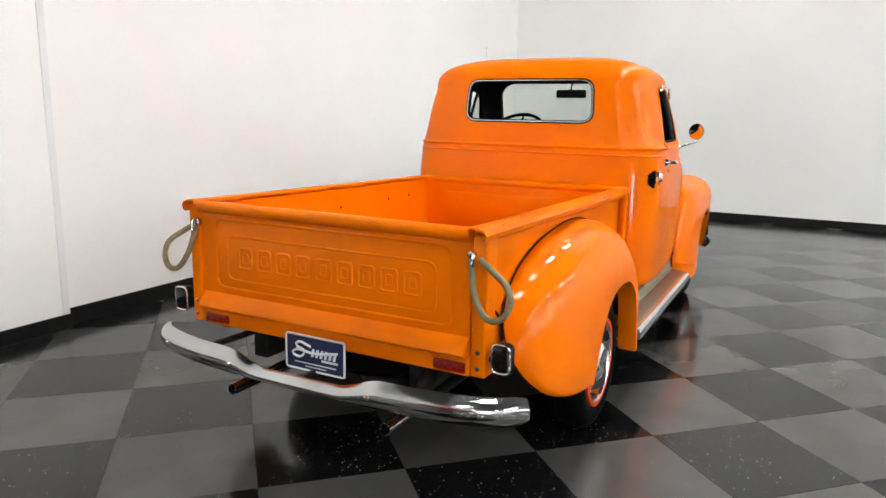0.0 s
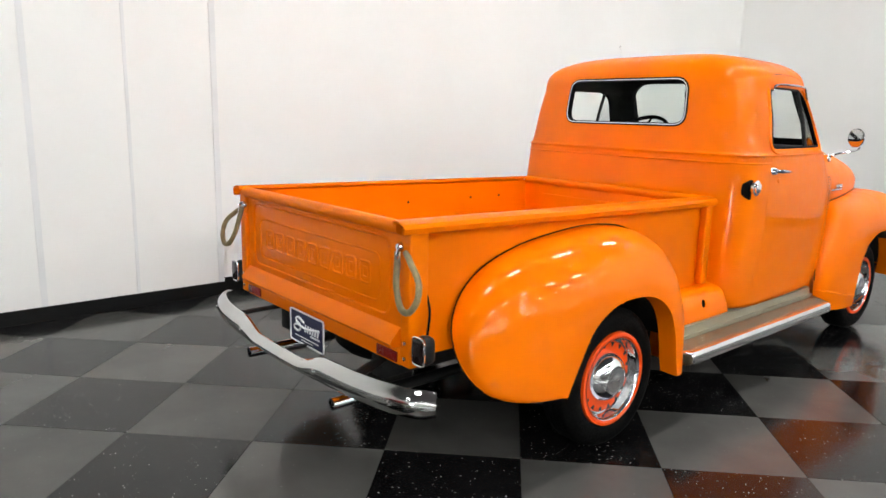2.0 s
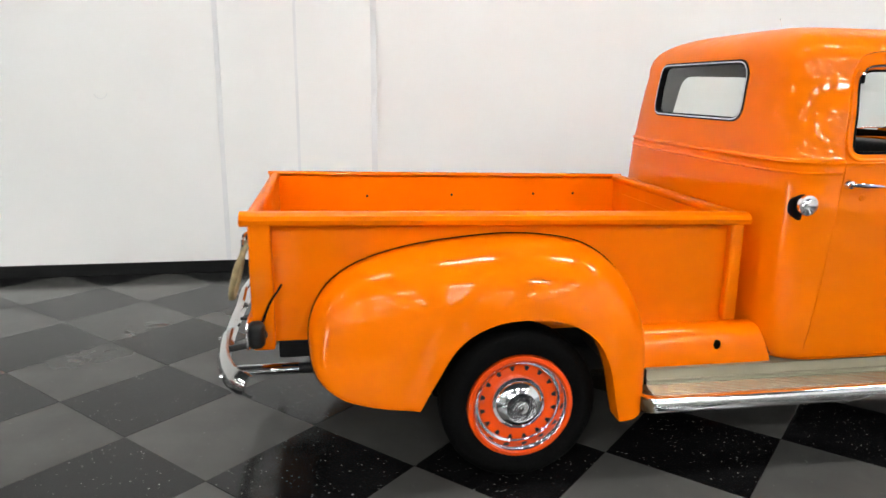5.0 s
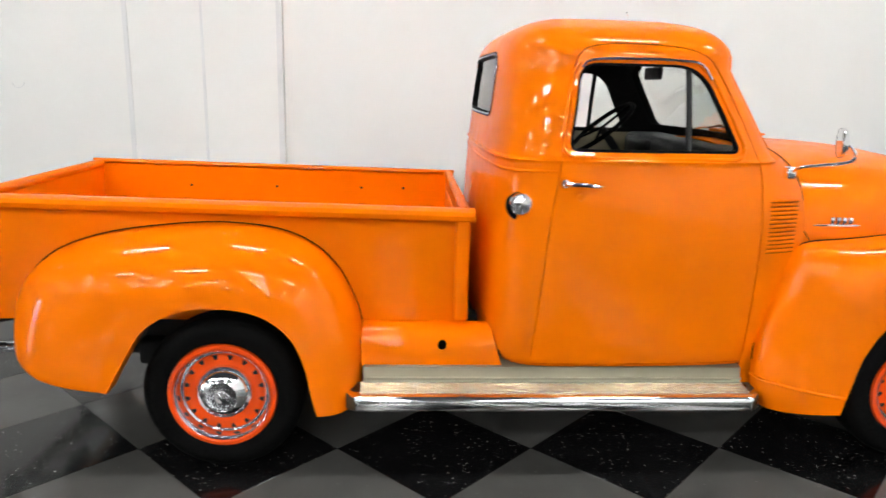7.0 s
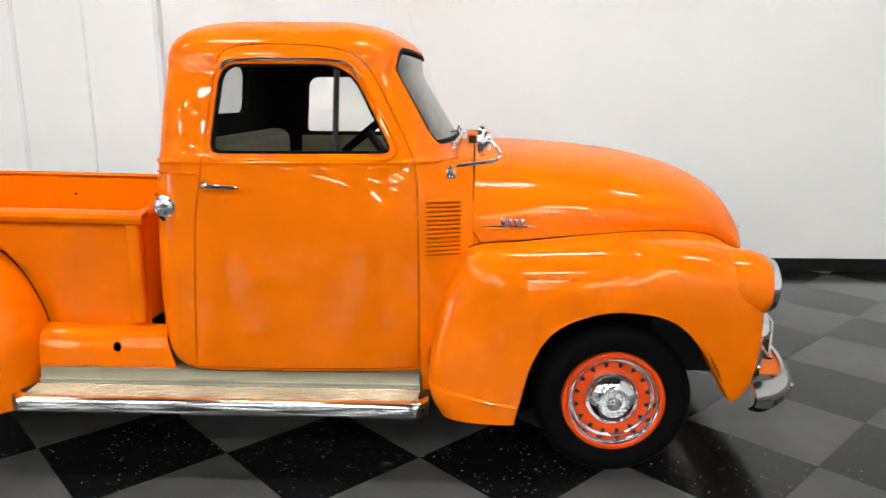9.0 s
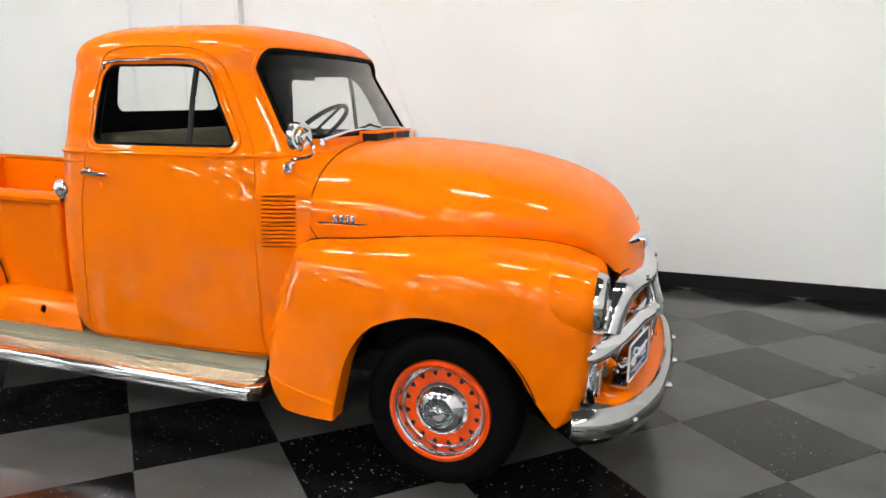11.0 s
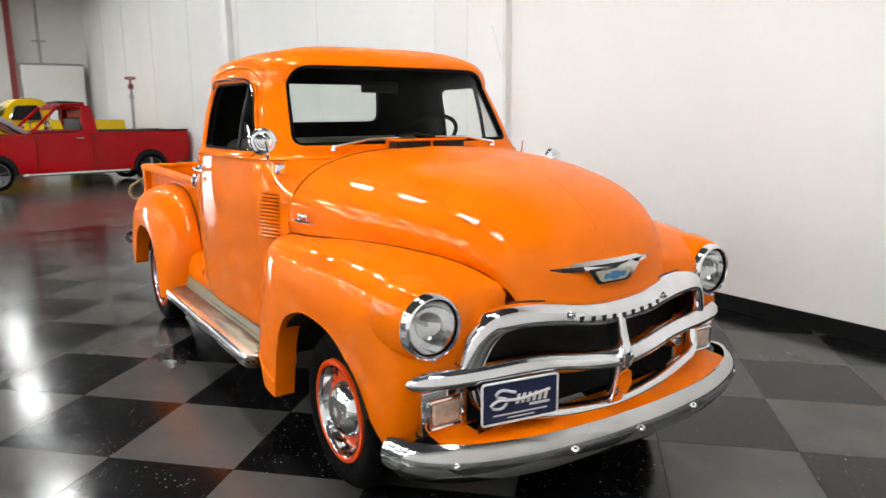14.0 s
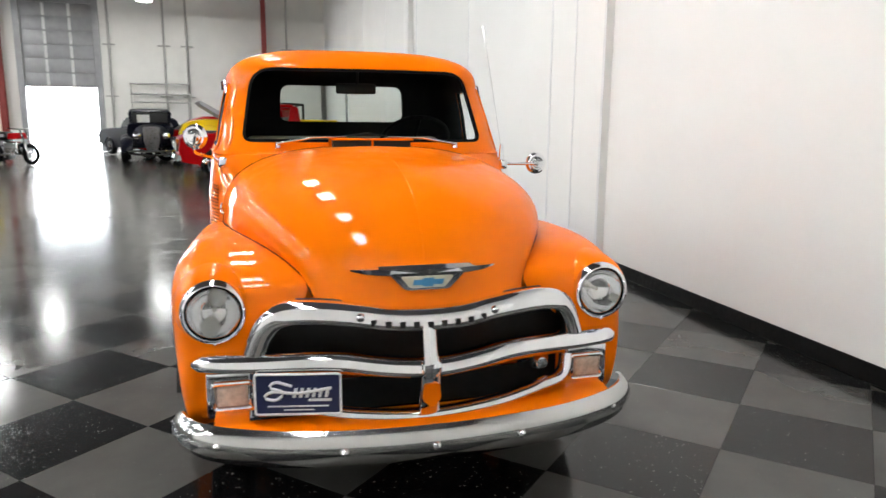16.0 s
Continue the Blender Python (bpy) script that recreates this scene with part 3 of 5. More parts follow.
# wheels
WHEELS = [(-0.018, -0.858, 0.965), (-0.018, 0.858, 0.965), (2.962, -0.81, 0.935), (2.962, 0.81, 0.935)]
for wx, wy, rim_k in WHEELS:
    s = 1 if wy > 0 else -1
    c = (wx, wy, 0.325)
    hub = part("wheel", lathe([(0.0, -0.05), (0.13, -0.05), (0.14, -0.06), (0.215, -0.075), (0.215, -0.14), (0.0, -0.15)], c, "y", 32, s), black, truck)
    tyre = [(0.232 * rim_k, -0.005), (0.250, 0.004), (0.280, 0.006), (0.302, -0.004), (0.318, -0.022), (0.323, -0.030), (0.325, -0.045), (0.3255, -0.075), (0.319, -0.078), (0.3255, -0.081), (0.3255, -0.105), (0.319, -0.108), (0.325, -0.112), (0.323, -0.14), (0.300, -0.165), (0.25, -0.175), (0.22, -0.16)]
    part("tyre", lathe(tyre, c, "y", 56, s), rubber, hub, "black rubber tyre")
    part("rim", lathe([(r * rim_k, d) for r, d in [(0.10, -0.052), (0.125, -0.042), (0.150, -0.038), (0.168, -0.040), (0.176, -0.050), (0.184, -0.052), (0.192, -0.012), (0.198, 0.0), (0.210, 0.007), (0.225, 0.004), (0.229, -0.012), (0.225, -0.06)]], c, "y", 56, s), wheel_paint, hub, "red-orange steel rim")
    part("trim_ring", lathe([(r * rim_k, d) for r, d in [(0.174, -0.043), (0.180, -0.046), (0.185, -0.038), (0.191, -0.014), (0.196, 0.001), (0.200, 0.004)]], c, "y", 56, s), chrome, hub, "chrome trim ring")
    part("hubcap", lathe([(0.0, 0.022), (0.020, 0.0215), (0.034, 0.018), (0.038, 0.019), (0.060, 0.0145), (0.064, 0.0155), (0.084, 0.006), (0.100, -0.008), (0.112, -0.026), (0.118, -0.040), (0.119, -0.046)], c, "y", 48, s), chrome, hub, "domed chrome hubcap")
    for k in range(16):
        a = 2 * math.pi * (k + 0.5) / 16
        u, v = Vector((math.cos(a), 0, math.sin(a))), Vector((-math.sin(a), 0, math.cos(a)))
        ctr = Vector(c) + u * 0.1585 * rim_k + Vector((0, s * -0.0415, 0))
        o = [ctr + u * du * 0.0100 + v * dv * 0.0115 + Vector((0, s * 0.004, 0)) for du, dv in ((-1, -0.45), (0.8, -1), (1, 0), (0.8, 1), (-1, 0.45))]
        i = [p - Vector((0, s * 0.02, 0)) for p in o]
        n = len(o)
        part("slot", ([tuple(p) for p in o + i], [tuple(range(n)), tuple(range(n, 2 * n))] + [(j, (j + 1) % n, n + (j + 1) % n, n + j) for j in range(n)]), black, hub)

# cargo bed


def rail_z(x):
    return 1.098 - 0.017 * (x + 1.09)


for s in (-1, 1):
    x0, x1 = -1.055, 0.985
    side = join(prism([(x0, 0.585), (x1, 0.585), (x1, rail_z(x1) - 0.01), (x0, rail_z(x0) - 0.01)], "y", s * 0.655, s * 0.668))
    sp = part("bed_side", side, paint_worn, truck)
    # rolled top rail, open at its rear end
    prof = [(0.648, 0.0), (0.650, 0.012), (0.660, 0.017), (0.69, 0.014), (0.715, 0.006), (0.724, -0.010), (0.720, -0.028), (0.708, -0.036), (0.704, -0.032), (0.714, -0.024), (0.717, -0.010), (0.709, 0.000), (0.69, 0.008), (0.662, 0.011), (0.656, 0.006), (0.655, -0.002)]
    rail = [[(x, s * y, rail_z(x) + dz) for y, dz in prof] for x in np.linspace(-1.105, 1.005, 24)]
    part("top_rail", grid(rail, close_v=True, cap=True), paint_worn, sp)
    part("front_stake", block(0.925, 0.985, s * 0.69 - 0.022, s * 0.69 + 0.022, 0.60, rail_z(0.95) - 0.02, 0.012, 3), paint_worn, sp)
    part("rear_stake", block(-1.075, -0.99, s * 0.689 - 0.03, s * 0.689 + 0.03, 0.565, rail_z(-1) - 0.012, 0.010, 3), paint_worn, sp)
    for z in (0.60, 0.66):
        part("bolt", lathe([(0, 0.006), (0.008, 0.005), (0.009, 0)], (-1.075, s * 0.69, z), "x", 10, -1), chrome_dull, sp)
    for x in (-0.55, -0.05, 0.45, 0.70):
        part("bolt", lathe([(0, 0.004), (0.007, 0.003), (0.008, 0)], (x, s * 0.655, 0.965), "y", 10, -s), black, sp)
part("header_panel", join(block(0.955, 0.985, -0.655, 0.655, 0.60, 1.055, 0.004), tube([(0.968, y, 1.058) for y in np.linspace(-0.655, 0.655, 12)], 0.024, 12), block(0.948, 0.958, -0.50, 0.50, 0.78, 0.98, 0.005)), paint_worn, truck)
fl = part("bed_floor", block(-1.04, 0.96, -0.655, 0.655, 0.62, 0.70), paint_worn, truck)
for k in range(8):
    y = -0.58 + k * 0.1657
    part("skid_strip", block(-1.03, 0.95, y - 0.012, y + 0.012, 0.70, 0.712, 0.004), paint_worn, fl)
# rear sill with red reflectors
sill = part("rear_sill", join(block(-1.07, -1.0, -0.655, 0.655, 0.56, 0.632, 0.008, 3)), paint_worn, truck)
for s in (-1, 1):
    part("reflector", block(-1.078, -1.069, s * 0.575 - 0.065, s * 0.575 + 0.065, 0.572, 0.612, 0.003), red_lens, sill, "dark red rear reflector")

# tailgate
gate = part("tailgate", join(block(-1.062, -1.046, -0.650, 0.650, 0.655, 1.075, 0.003),
                             tube([(-1.066, y, 1.083) for y in np.linspace(-0.650, 0.650, 12)], 0.026, 14),
                             grid([[(-1.05, y, 0.715), (-1.066, y, 0.705), (-1.105, y, 0.662), (-1.108, y, 0.648), (-1.098, y, 0.636), (-1.05, y, 0.632)] for y in (-0.648, 0.648)], close_v=True, cap=True)), paint_worn, truck)
part("gate_rib", tube([(-1.062, y, z) for y, z in rounded([(-0.575, 0.735), (0.575, 0.735), (0.575, 1.035), (-0.575, 1.035)], 0.05)], 0.006, 8, True), paint_worn, gate)
part("gate_rib", tube([(-1.061, y, z) for y, z in rounded([(-0.51, 0.775), (0.51, 0.775), (0.51, 0.965), (-0.51, 0.965)], 0.04)], 0.0055, 8, True), paint_worn, gate)
for k in range(9):          # pressed lettering as plain raised shapes
    y = 0.41 - k * 0.1025
    o = rounded([(y - 0.036, 0.832), (y + 0.036, 0.832), (y + 0.036, 0.918), (y - 0.036, 0.918)], 0.016)
    i = rounded([(y - 0.015, 0.855), (y + 0.015, 0.855), (y + 0.015, 0.895), (y - 0.015, 0.895)], 0.008)
    part("raised_shape", tube([(-1.061, p, z) for p, z in o], 0.006, 6, True), paint_worn, gate)
    part("raised_shape", tube([(-1.061, p, z) for p, z in i], 0.0038, 6, True), paint_worn, gate)
# tailgate chains in tan sleeves
for s in (-1, 1):
    y = s * 0.66
    loop = spline([(-1.09, y, 1.00), (-1.10, y + s * 0.012, 0.95), (-1.115, y + s * 0.03, 0.88), (-1.13, y + s * 0.075, 0.815), (-1.135, y + s * 0.13, 0.81), (-1.125, y + s * 0.165, 0.86), (-1.11, y + s * 0.15, 0.92), (-1.09, y + s * 0.08, 0.97), (-1.075, y + s * 0.03, 1.0)], 40)
    ch = part("tailgate_chain", tube(loop, 0.0118, 10), hose, gate, "tailgate chain in a tan vinyl sleeve")
    part("hook", tube(spline([(-1.08, y, 1.03), (-1.095, y + s * 0.012, 1.02), (-1.10, y + s * 0.012, 0.99), (-1.098, y + s * 0.006, 0.955)], 12), 0.006, 8), chrome, ch)
    part("eye_bolt", lathe([(0, 0.018), (0.014, 0.016), (0.018, 0.0)], (-1.072, y, 1.015), "x", 12, -1), chrome_dull, ch)

# tail lamps
for s in (-1, 1):
    c = (-1.075, s * 0.782, 0.655)
    lamp = part("tail_lamp", block(-1.085, -1.02, c[1] - 0.034, c[1] + 0.034, 0.602, 0.708, 0.026, 4), black, truck, "black tail lamp with a bright bezel")
    part("bezel", tube([(-1.083, c[1] + p, c[2] + z) for p, z in rounded([(-0.033, -0.052), (0.033, -0.052), (0.033, 0.052), (-0.033, 0.052)], 0.022)], 0.0048, 8, True), chrome, lamp)
    part("lens", block(-1.091, -1.08, c[1] - 0.028, c[1] + 0.028, 0.609, 0.701, 0.005, 2), dark_lens, lamp)
    part("arm", tube([(-1.03, s * 0.775, 0.66), (-1.03, s * 0.72, 0.63), (-1.03, s * 0.66, 0.61)], 0.014, 8), black, lamp)
    part("wire", tube(spline([(-1.03, s * 0.765, 0.70), (-1.0, s * 0.74, 0.77), (-0.975, s * 0.70, 0.80), (-0.96, s * 0.672, 0.82)], 10), 0.005, 6), rubber, lamp)


# bumpers: a bowed blade
def blade(path, top, bottom, depth, out, thick=0.012, n=12):
    """A bar swept along a plan curve with a rounded face; top may be a function of y."""
    rows = []
    p = np.array(path)
    d = np.gradient(p, axis=0)
    d /= np.linalg.norm(d, axis=1)[:, None]
    for i, (x, y) in enumerate(p):
        nx, ny = d[i][1] * out, -d[i][0] * out
        zt, zb = (top(y) if callable(top) else top), (bottom(y) if callable(bottom) else bottom)
        e = max(0, 1 - min(i, len(p) - 1 - i) / 3.0)
        shrink = (zt - zb) / 2 * 0.18 * e * e
        zt, zb = zt - shrink, zb + shrink
        sec = []
        for a in np.linspace(-1, 1, n):
            z = (zt + zb) / 2 - a * (zt - zb) / 2
            k = depth * (1 - abs(a) ** 2.4)
            sec.append((x + nx * k, y + ny * k, z))
        for a in np.linspace(1, -1, n):
            z = (zt + zb) / 2 - a * (zt - zb - 2 * thick * 0.4) / 2
            k = depth * (1 - abs(a) ** 2.4) - thick
            sec.append((x + nx * k, y + ny * k, z))
        rows.append(sec)
    return grid(rows, close_v=True, cap=True)


rear_path = spline([(-1.075, -0.88), (-1.14, -0.805), (-1.195, -0.62), (-1.222, -0.35), (-1.23, 0), (-1.222, 0.35), (-1.195, 0.62), (-1.14, 0.805), (-1.075, 0.88)], 90)


def dip(y):
    t = min(1, max(0, (0.38 - abs(y)) / 0.20))
    return 0.540 - 0.050 * (t * t * (3 - 2 * t))


rb = part("rear_bumper", blade(rear_path, dip, 0.428, 0.035, -1), chrome_dull, truck, "worn chrome rear bumper dipped in the middle")
for y in (-0.76, -0.335, 0.335, 0.76):
    x = float(np.interp(y, rear_path[:, 1], rear_path[:, 0]))
    part("bolt", lathe([(0, 0.012), (0.009, 0.010), (0.012, 0.0)], (x - 0.033, y, 0.482), "x", 12, -1), chrome, rb)
for s in (-1, 1):
    part("bracket", tube([(-1.22, s * 0.52, 0.50), (-1.12, s * 0.50, 0.51), (-0.95, s * 0.44, 0.53), (-0.7, s * 0.42, 0.53)], 0.03, 8, flat=0.35), black, rb)
    part("exhaust_pipe", join(lathe([(0.025, 0.0), (0.025, 0.28), (0.0215, 0.28), (0.0215, 0.02)], (-1.20 + 0.28, s * 0.378, 0.345), "x", 18, -1)), chrome, truck, "chrome exhaust tip")


def plate(c, yaw, name_label, parent):
    """A show plate: dark blue with a pale frame and plain marks."""
    m = pose(*c, 0, 0, yaw)

    def at(piece):
        return [tuple(m @ Vector(v)) for v in piece[0]], piece[1]
    p = part("number_plate", at(prism(rounded([(-0.146, -0.072), (0.146, -0.072), (0.146, 0.072), (-0.146, 0.072)], 0.012), "x", -0.004, 0.0)), navy, parent, name_label)
    part("plate_frame", at(tube([(0.0, y, z) for y, z in rounded([(-0.147, -0.073), (0.147, -0.073), (0.147, 0.073), (-0.147, 0.073)], 0.012)], 0.0045, 6, True)), white_paint, p)
    swoop = spline([(-0.02, 0.030), (-0.075, 0.045), (-0.095, 0.025), (-0.05, 0.008), (-0.075, -0.02), (-0.115, -0.01), (-0.085, 0.010), (0.0, 0.004), (0.115, 0.022)], 40)
    part("swoosh", at(tube([(0.0015, y, z) for y, z in swoop], 0.0055, 6)), white_paint, p)
    for k in range(6):
        part("mark", at(prism([(-0.02 + k * 0.022, -0.012), (-0.008 + k * 0.022, -0.012), (0.0 + k * 0.022, 0.022), (-0.012 + k * 0.022, 0.022)], "x", 0.0, 0.002)), white_paint, p)
    for y0, y1, z0, z1 in ((0.035, 0.115, -0.026, -0.017), (-0.105, 0.105, -0.046, -0.041), (-0.05, 0.055, -0.059, -0.055)):
        part("mark", at(block(0.0, 0.002, y0, y1, z0, z1)), white_paint, p)
    return p


plate((-1.078, 0.037, 0.522), 180, "dark blue plate with white marks", rb)
part("plate_arm", block(-1.22, -1.07, 0.03, 0.05, 0.445, 0.457), black, rb)

front_path = spline([(3.49, -0.875), (3.585, -0.84), (3.68, -0.72), (3.755, -0.48), (3.785, -0.2), (3.79, 0), (3.785, 0.2), (3.755, 0.48), (3.68, 0.72), (3.585, 0.84), (3.49, 0.875)], 90)
fb = part("front_bumper", blade(front_path, lambda y: 0.428 + 0.024 * (y / 0.88) ** 2, lambda y: 0.294 + 0.022 * (y / 0.88) ** 2, 0.035, 1), chrome_dull, truck, "worn chrome front bumper")
for y in (-0.74, -0.32, 0.0, 0.32, 0.74):
    x = float(np.interp(y, front_path[5:-5, 1], front_path[5:-5, 0]))
    part("bolt", lathe([(0, 0.024), (0.008, 0.022), (0.014, 0.014), (0.017, 0.0)], (x + 0.030 - 0.02 * abs(y) ** 3, y, 0.362 + 0.028 * (y / 0.88) ** 2), "x", 14, 1), chrome, fb)
for s in (-1, 1):
    part("bracket", tube([(3.72, s * 0.45, 0.37), (3.55, s * 0.42, 0.39), (3.2, s * 0.40, 0.42)], 0.03, 8, flat=0.4), black, fb)
# gravel pan between bumper and grille
pan_rows = []
for k, (dx, z) in enumerate([(-0.19, 0.424), (-0.14, 0.424), (-0.08, 0.421), (-0.035, 0.416), (-0.008, 0.408), (-0.004, 0.39)]):
    pan_rows.append([(max(3.40, x + dx), y * (1 - 0.02 * (k == 5)), z + 0.026 * (y / 0.88) ** 2) for x, y in front_path[10:-10]])
part("gravel_pan", solved(grid(pan_rows), 0.006), paint, truck)


# grille bars
SECTION = [(0.50, -0.5), (0.505, -0.1), (0.47, 0.06), (0.38, 0.20), (0.25, 0.33), (0.12, 0.41), (0.0, 0.455), (-0.20, 0.485), (-0.36, 0.50), (-0.46, 0.46), (-0.50, 0.33), (-0.50, -0.1), (-0.46, -0.5)]


def bar(pts, w, h, n=40, blunt=0):
    """A chrome bar along y, z with x bowed forwards in the middle."""
    c = spline(pts, n)
    rows = []
    d = np.gradient(c, axis=0)
    for i, (x, y, z) in enumerate(c):
        t = d[i] / np.linalg.norm(d[i])
        nrm = np.array([0, -t[2], t[1]])
        nrm /= np.linalg.norm(nrm) + 1e-9
        fwd = np.cross(t, nrm)
        if fwd[0] < 0:
            fwd = -fwd
        taper = 1 - 0.55 * max(0, 1 - min(i, n - 1 - i) / 2.0) ** 2 * blunt
        sec = [c[i] + nrm * h * taper * u + fwd * w * v for u, v in SECTION]
        rows.append(sec)
    return grid(rows, close_v=True, cap=True)


def wave(pts):
    """The right-hand half of a bar, given from the middle outwards, and its mirror image."""
    return [(x, -y, z) for x, y, z in pts[:0:-1]] + pts


TOP_BAR = [(3.690, 0, 0.786), (3.684, 0.14, 0.792), (3.668, 0.24, 0.805), (3.652, 0.36, 0.818), (3.638, 0.46, 0.821), (3.626, 0.525, 0.808), (3.612, 0.565, 0.770), (3.600, 0.592, 0.718), (3.592, 0.612, 0.662)]
grille = part("grille", bar(wave(TOP_BAR), 0.070, 0.076, 90), chrome, truck, "chrome grille with a bowed top bar")
part("middle_bar", bar(wave([(3.712, 0, 0.614), (3.704, 0.10, 0.618), (3.690, 0.20, 0.629), (3.672, 0.30, 0.643), (3.652, 0.42, 0.648), (3.618, 0.58, 0.642), (3.580, 0.70, 0.637), (3.545, 0.775, 0.635), (3.515, 0.80, 0.632)]), 0.070, 0.060, 90, 1), chrome, grille)
part("lower_bar", bar(wave([(3.690, 0, 0.424), (3.684, 0.14, 0.430), (3.668, 0.28, 0.443), (3.655, 0.37, 0.458), (3.640, 0.46, 0.478), (3.622, 0.535, 0.492), (3.602, 0.572, 0.522), (3.585, 0.585, 0.575)]), 0.045, 0.036, 70), chrome, grille)
for y in (-0.245, 0.245):
    part("bolt", lathe([(0, 0.014), (0.010, 0.012), (0.015, 0.004), (0.016, 0)], (3.700, y, 0.806), "x", 12, 1), chrome, grille)
part("grille_lip", tube([(x - 0.038, y, z + 0.036) for x, y, z in spline(wave(TOP_BAR[:5]), 40)], 0.006, 6), black, grille)
part("centre_bar", join(bar([(3.690, 0.001, 0.775), (3.705, 0, 0.71), (3.728, -0.001, 0.640), (3.730, 0, 0.585)], 0.070, 0.064, 20), bar([(3.722, 0.001, 0.60), (3.716, 0, 0.53), (3.700, 0, 0.44)], 0.045, 0.078, 16)), chrome, grille)
part("centre_boss", lathe([(0, 0.020), (0.020, 0.017), (0.036, 0.006), (0.042, -0.01)], (3.742, 0, 0.615), "x", 18, 1), chrome, grille)
part("centre_crest", prism(rounded([(-0.030, 0.560), (-0.034, 0.500), (0.0, 0.468), (0.034, 0.500), (0.030, 0.560)], 0.014), "x", 3.70, 3.7445), paint, grille, "orange painted crest")
for s in (-1, 1):
    fin = bar([(3.655, s * 0.06, 0.570), (3.648, s * 0.20, 0.586), (3.630, s * 0.36, 0.603), (3.59, s * 0.57, 0.604)], 0.03, 0.034, 20)
    part("inner_bar", fin, paint, grille)
    lug = lathe([(0, 0.040), (0.022, 0.036), (0.038, 0.012), (0.044, -0.02)], (3.575, s * 0.475, 0.552), "x", 18, 1)
    part("inner_lug", lug, chrome, grille)
part("latch_panel", block(3.40, 3.505, -0.44, 0.44, 0.80, 0.885, 0.01), paint, truck)
# solid black box standing in for the shaded space behind the bars
part("grille_dark_box", block(3.15, 3.49, -0.60, 0.60, 0.38, 0.835, 0.01), black, truck)
part("radiator_bar", tube([(3.50, -0.5, 0.525), (3.52, 0, 0.52), (3.50, 0.5, 0.525)], 0.008, 6), chrome_dull, truck)
for k in range(9):
    y = -0.20 + k * 0.05
    x = float(np.interp(abs(y), [0, 0.14, 0.24], [3.690, 3.684, 3.668])) + 0.034
    z = float(np.interp(abs(y), [0, 0.14, 0.24], [0.771, 0.777, 0.790]))
    part("letter_shape", block(x - 0.002, x + 0.0025, y - 0.011, y + 0.011, z - 0.012, z + 0.012, 0.002, 1), black, grille)
# orange filler panels at the ends of the grille, with parking lamps in bright housings
for s in (-1, 1):
    part("grille_shell", solved(grid([[(3.525 - 0.02 * t, s * (0.575 + 0.225 * t), z) for t in np.linspace(0, 1, 8)] for z in (0.41, 0.52, 0.625)]), 0.01), paint, truck)
    part("splash_panel", solved(grid([[(3.535, s * y, 0.586), (3.56, s * y, 0.596), (3.57, s * y, 0.608)] for y in np.linspace(0.5, 0.77, 10)]), 0.006), paint, truck)
    h = part("parking_lamp", join(block(3.515, 3.560, min(s * 0.60, s * 0.778), max(s * 0.60, s * 0.778), 0.428, 0.596, 0.010, 3),
                                  tube([(3.562, s * 0.688 + y, 0.506 + z) for y, z in rounded([(-0.066, -0.048), (0.066, -0.048), (0.066, 0.048), (-0.066, 0.048)], 0.012)], 0.009, 8, True)), chrome, truck, "chrome parking lamp with a pale lens")
    part("lens", block(3.555, 3.572, s * 0.688 - 0.054, s * 0.688 + 0.054, 0.468, 0.544, 0.008, 3), park_lens, h)
    part("gap", block(3.50, 3.545, s * 0.69 - 0.085, s * 0.69 + 0.085, 0.420, 0.444), black, h)
    # headlamp: bezel, lens, bucket
    c = (3.524, s * 0.738, 0.815)
    hl = part("headlamp", lathe([(0.096, 0.036), (0.0965, 0.050), (0.100, 0.056), (0.106, 0.053), (0.112, 0.042), (0.116, 0.026), (0.117, 0.008)], c, "x", 48, 1), chrome, truck, "round headlamp in a chrome bezel")
    part("pod", lathe([(0.115, 0.024), (0.125, 0.010), (0.138, -0.03), (0.147, -0.09), (0.147, -0.19), (0.11, -0.34)], c, "x", 48, 1), paint, hl)
    part("lamp_gasket", lathe([(0.0965, 0.048), (0.0930, 0.046), (0.0905, 0.038), (0.0965, 0.030)], c, "x", 40, 1), rubber, hl)
    part("reflector", lathe([(0.090, 0.036), (0.086, 0.020), (0.076, -0.004), (0.058, -0.026), (0.036, -0.040), (0.014, -0.047), (0.0, -0.048)], c, "x", 40, 1), chrome, hl)
    part("bulb", lathe([(0, 0.006), (0.007, 0.003), (0.010, -0.012), (0.008, -0.047)], c, "x", 14, 1), clear_lens, hl)
    part("lens", lathe([(0, 0.064), (0.03, 0.062), (0.06, 0.055), (0.082, 0.045), (0.090, 0.039)], c, "x", 40, 1), lens_glass, hl).visible_shadow = False
    part("bezel_screw", lathe([(0, 0.060), (0.006, 0.052), (0.008, 0.040)], (c[0], c[1], c[2] - 0.109), "x", 10, 1), chrome, hl)

plate((3.690, -0.465, 0.543), -10.5, "dark blue plate with white marks", fb)
part("plate_arm", block(3.60, 3.668, -0.63, -0.31, 0.452, 0.462), chrome_dull, fb)

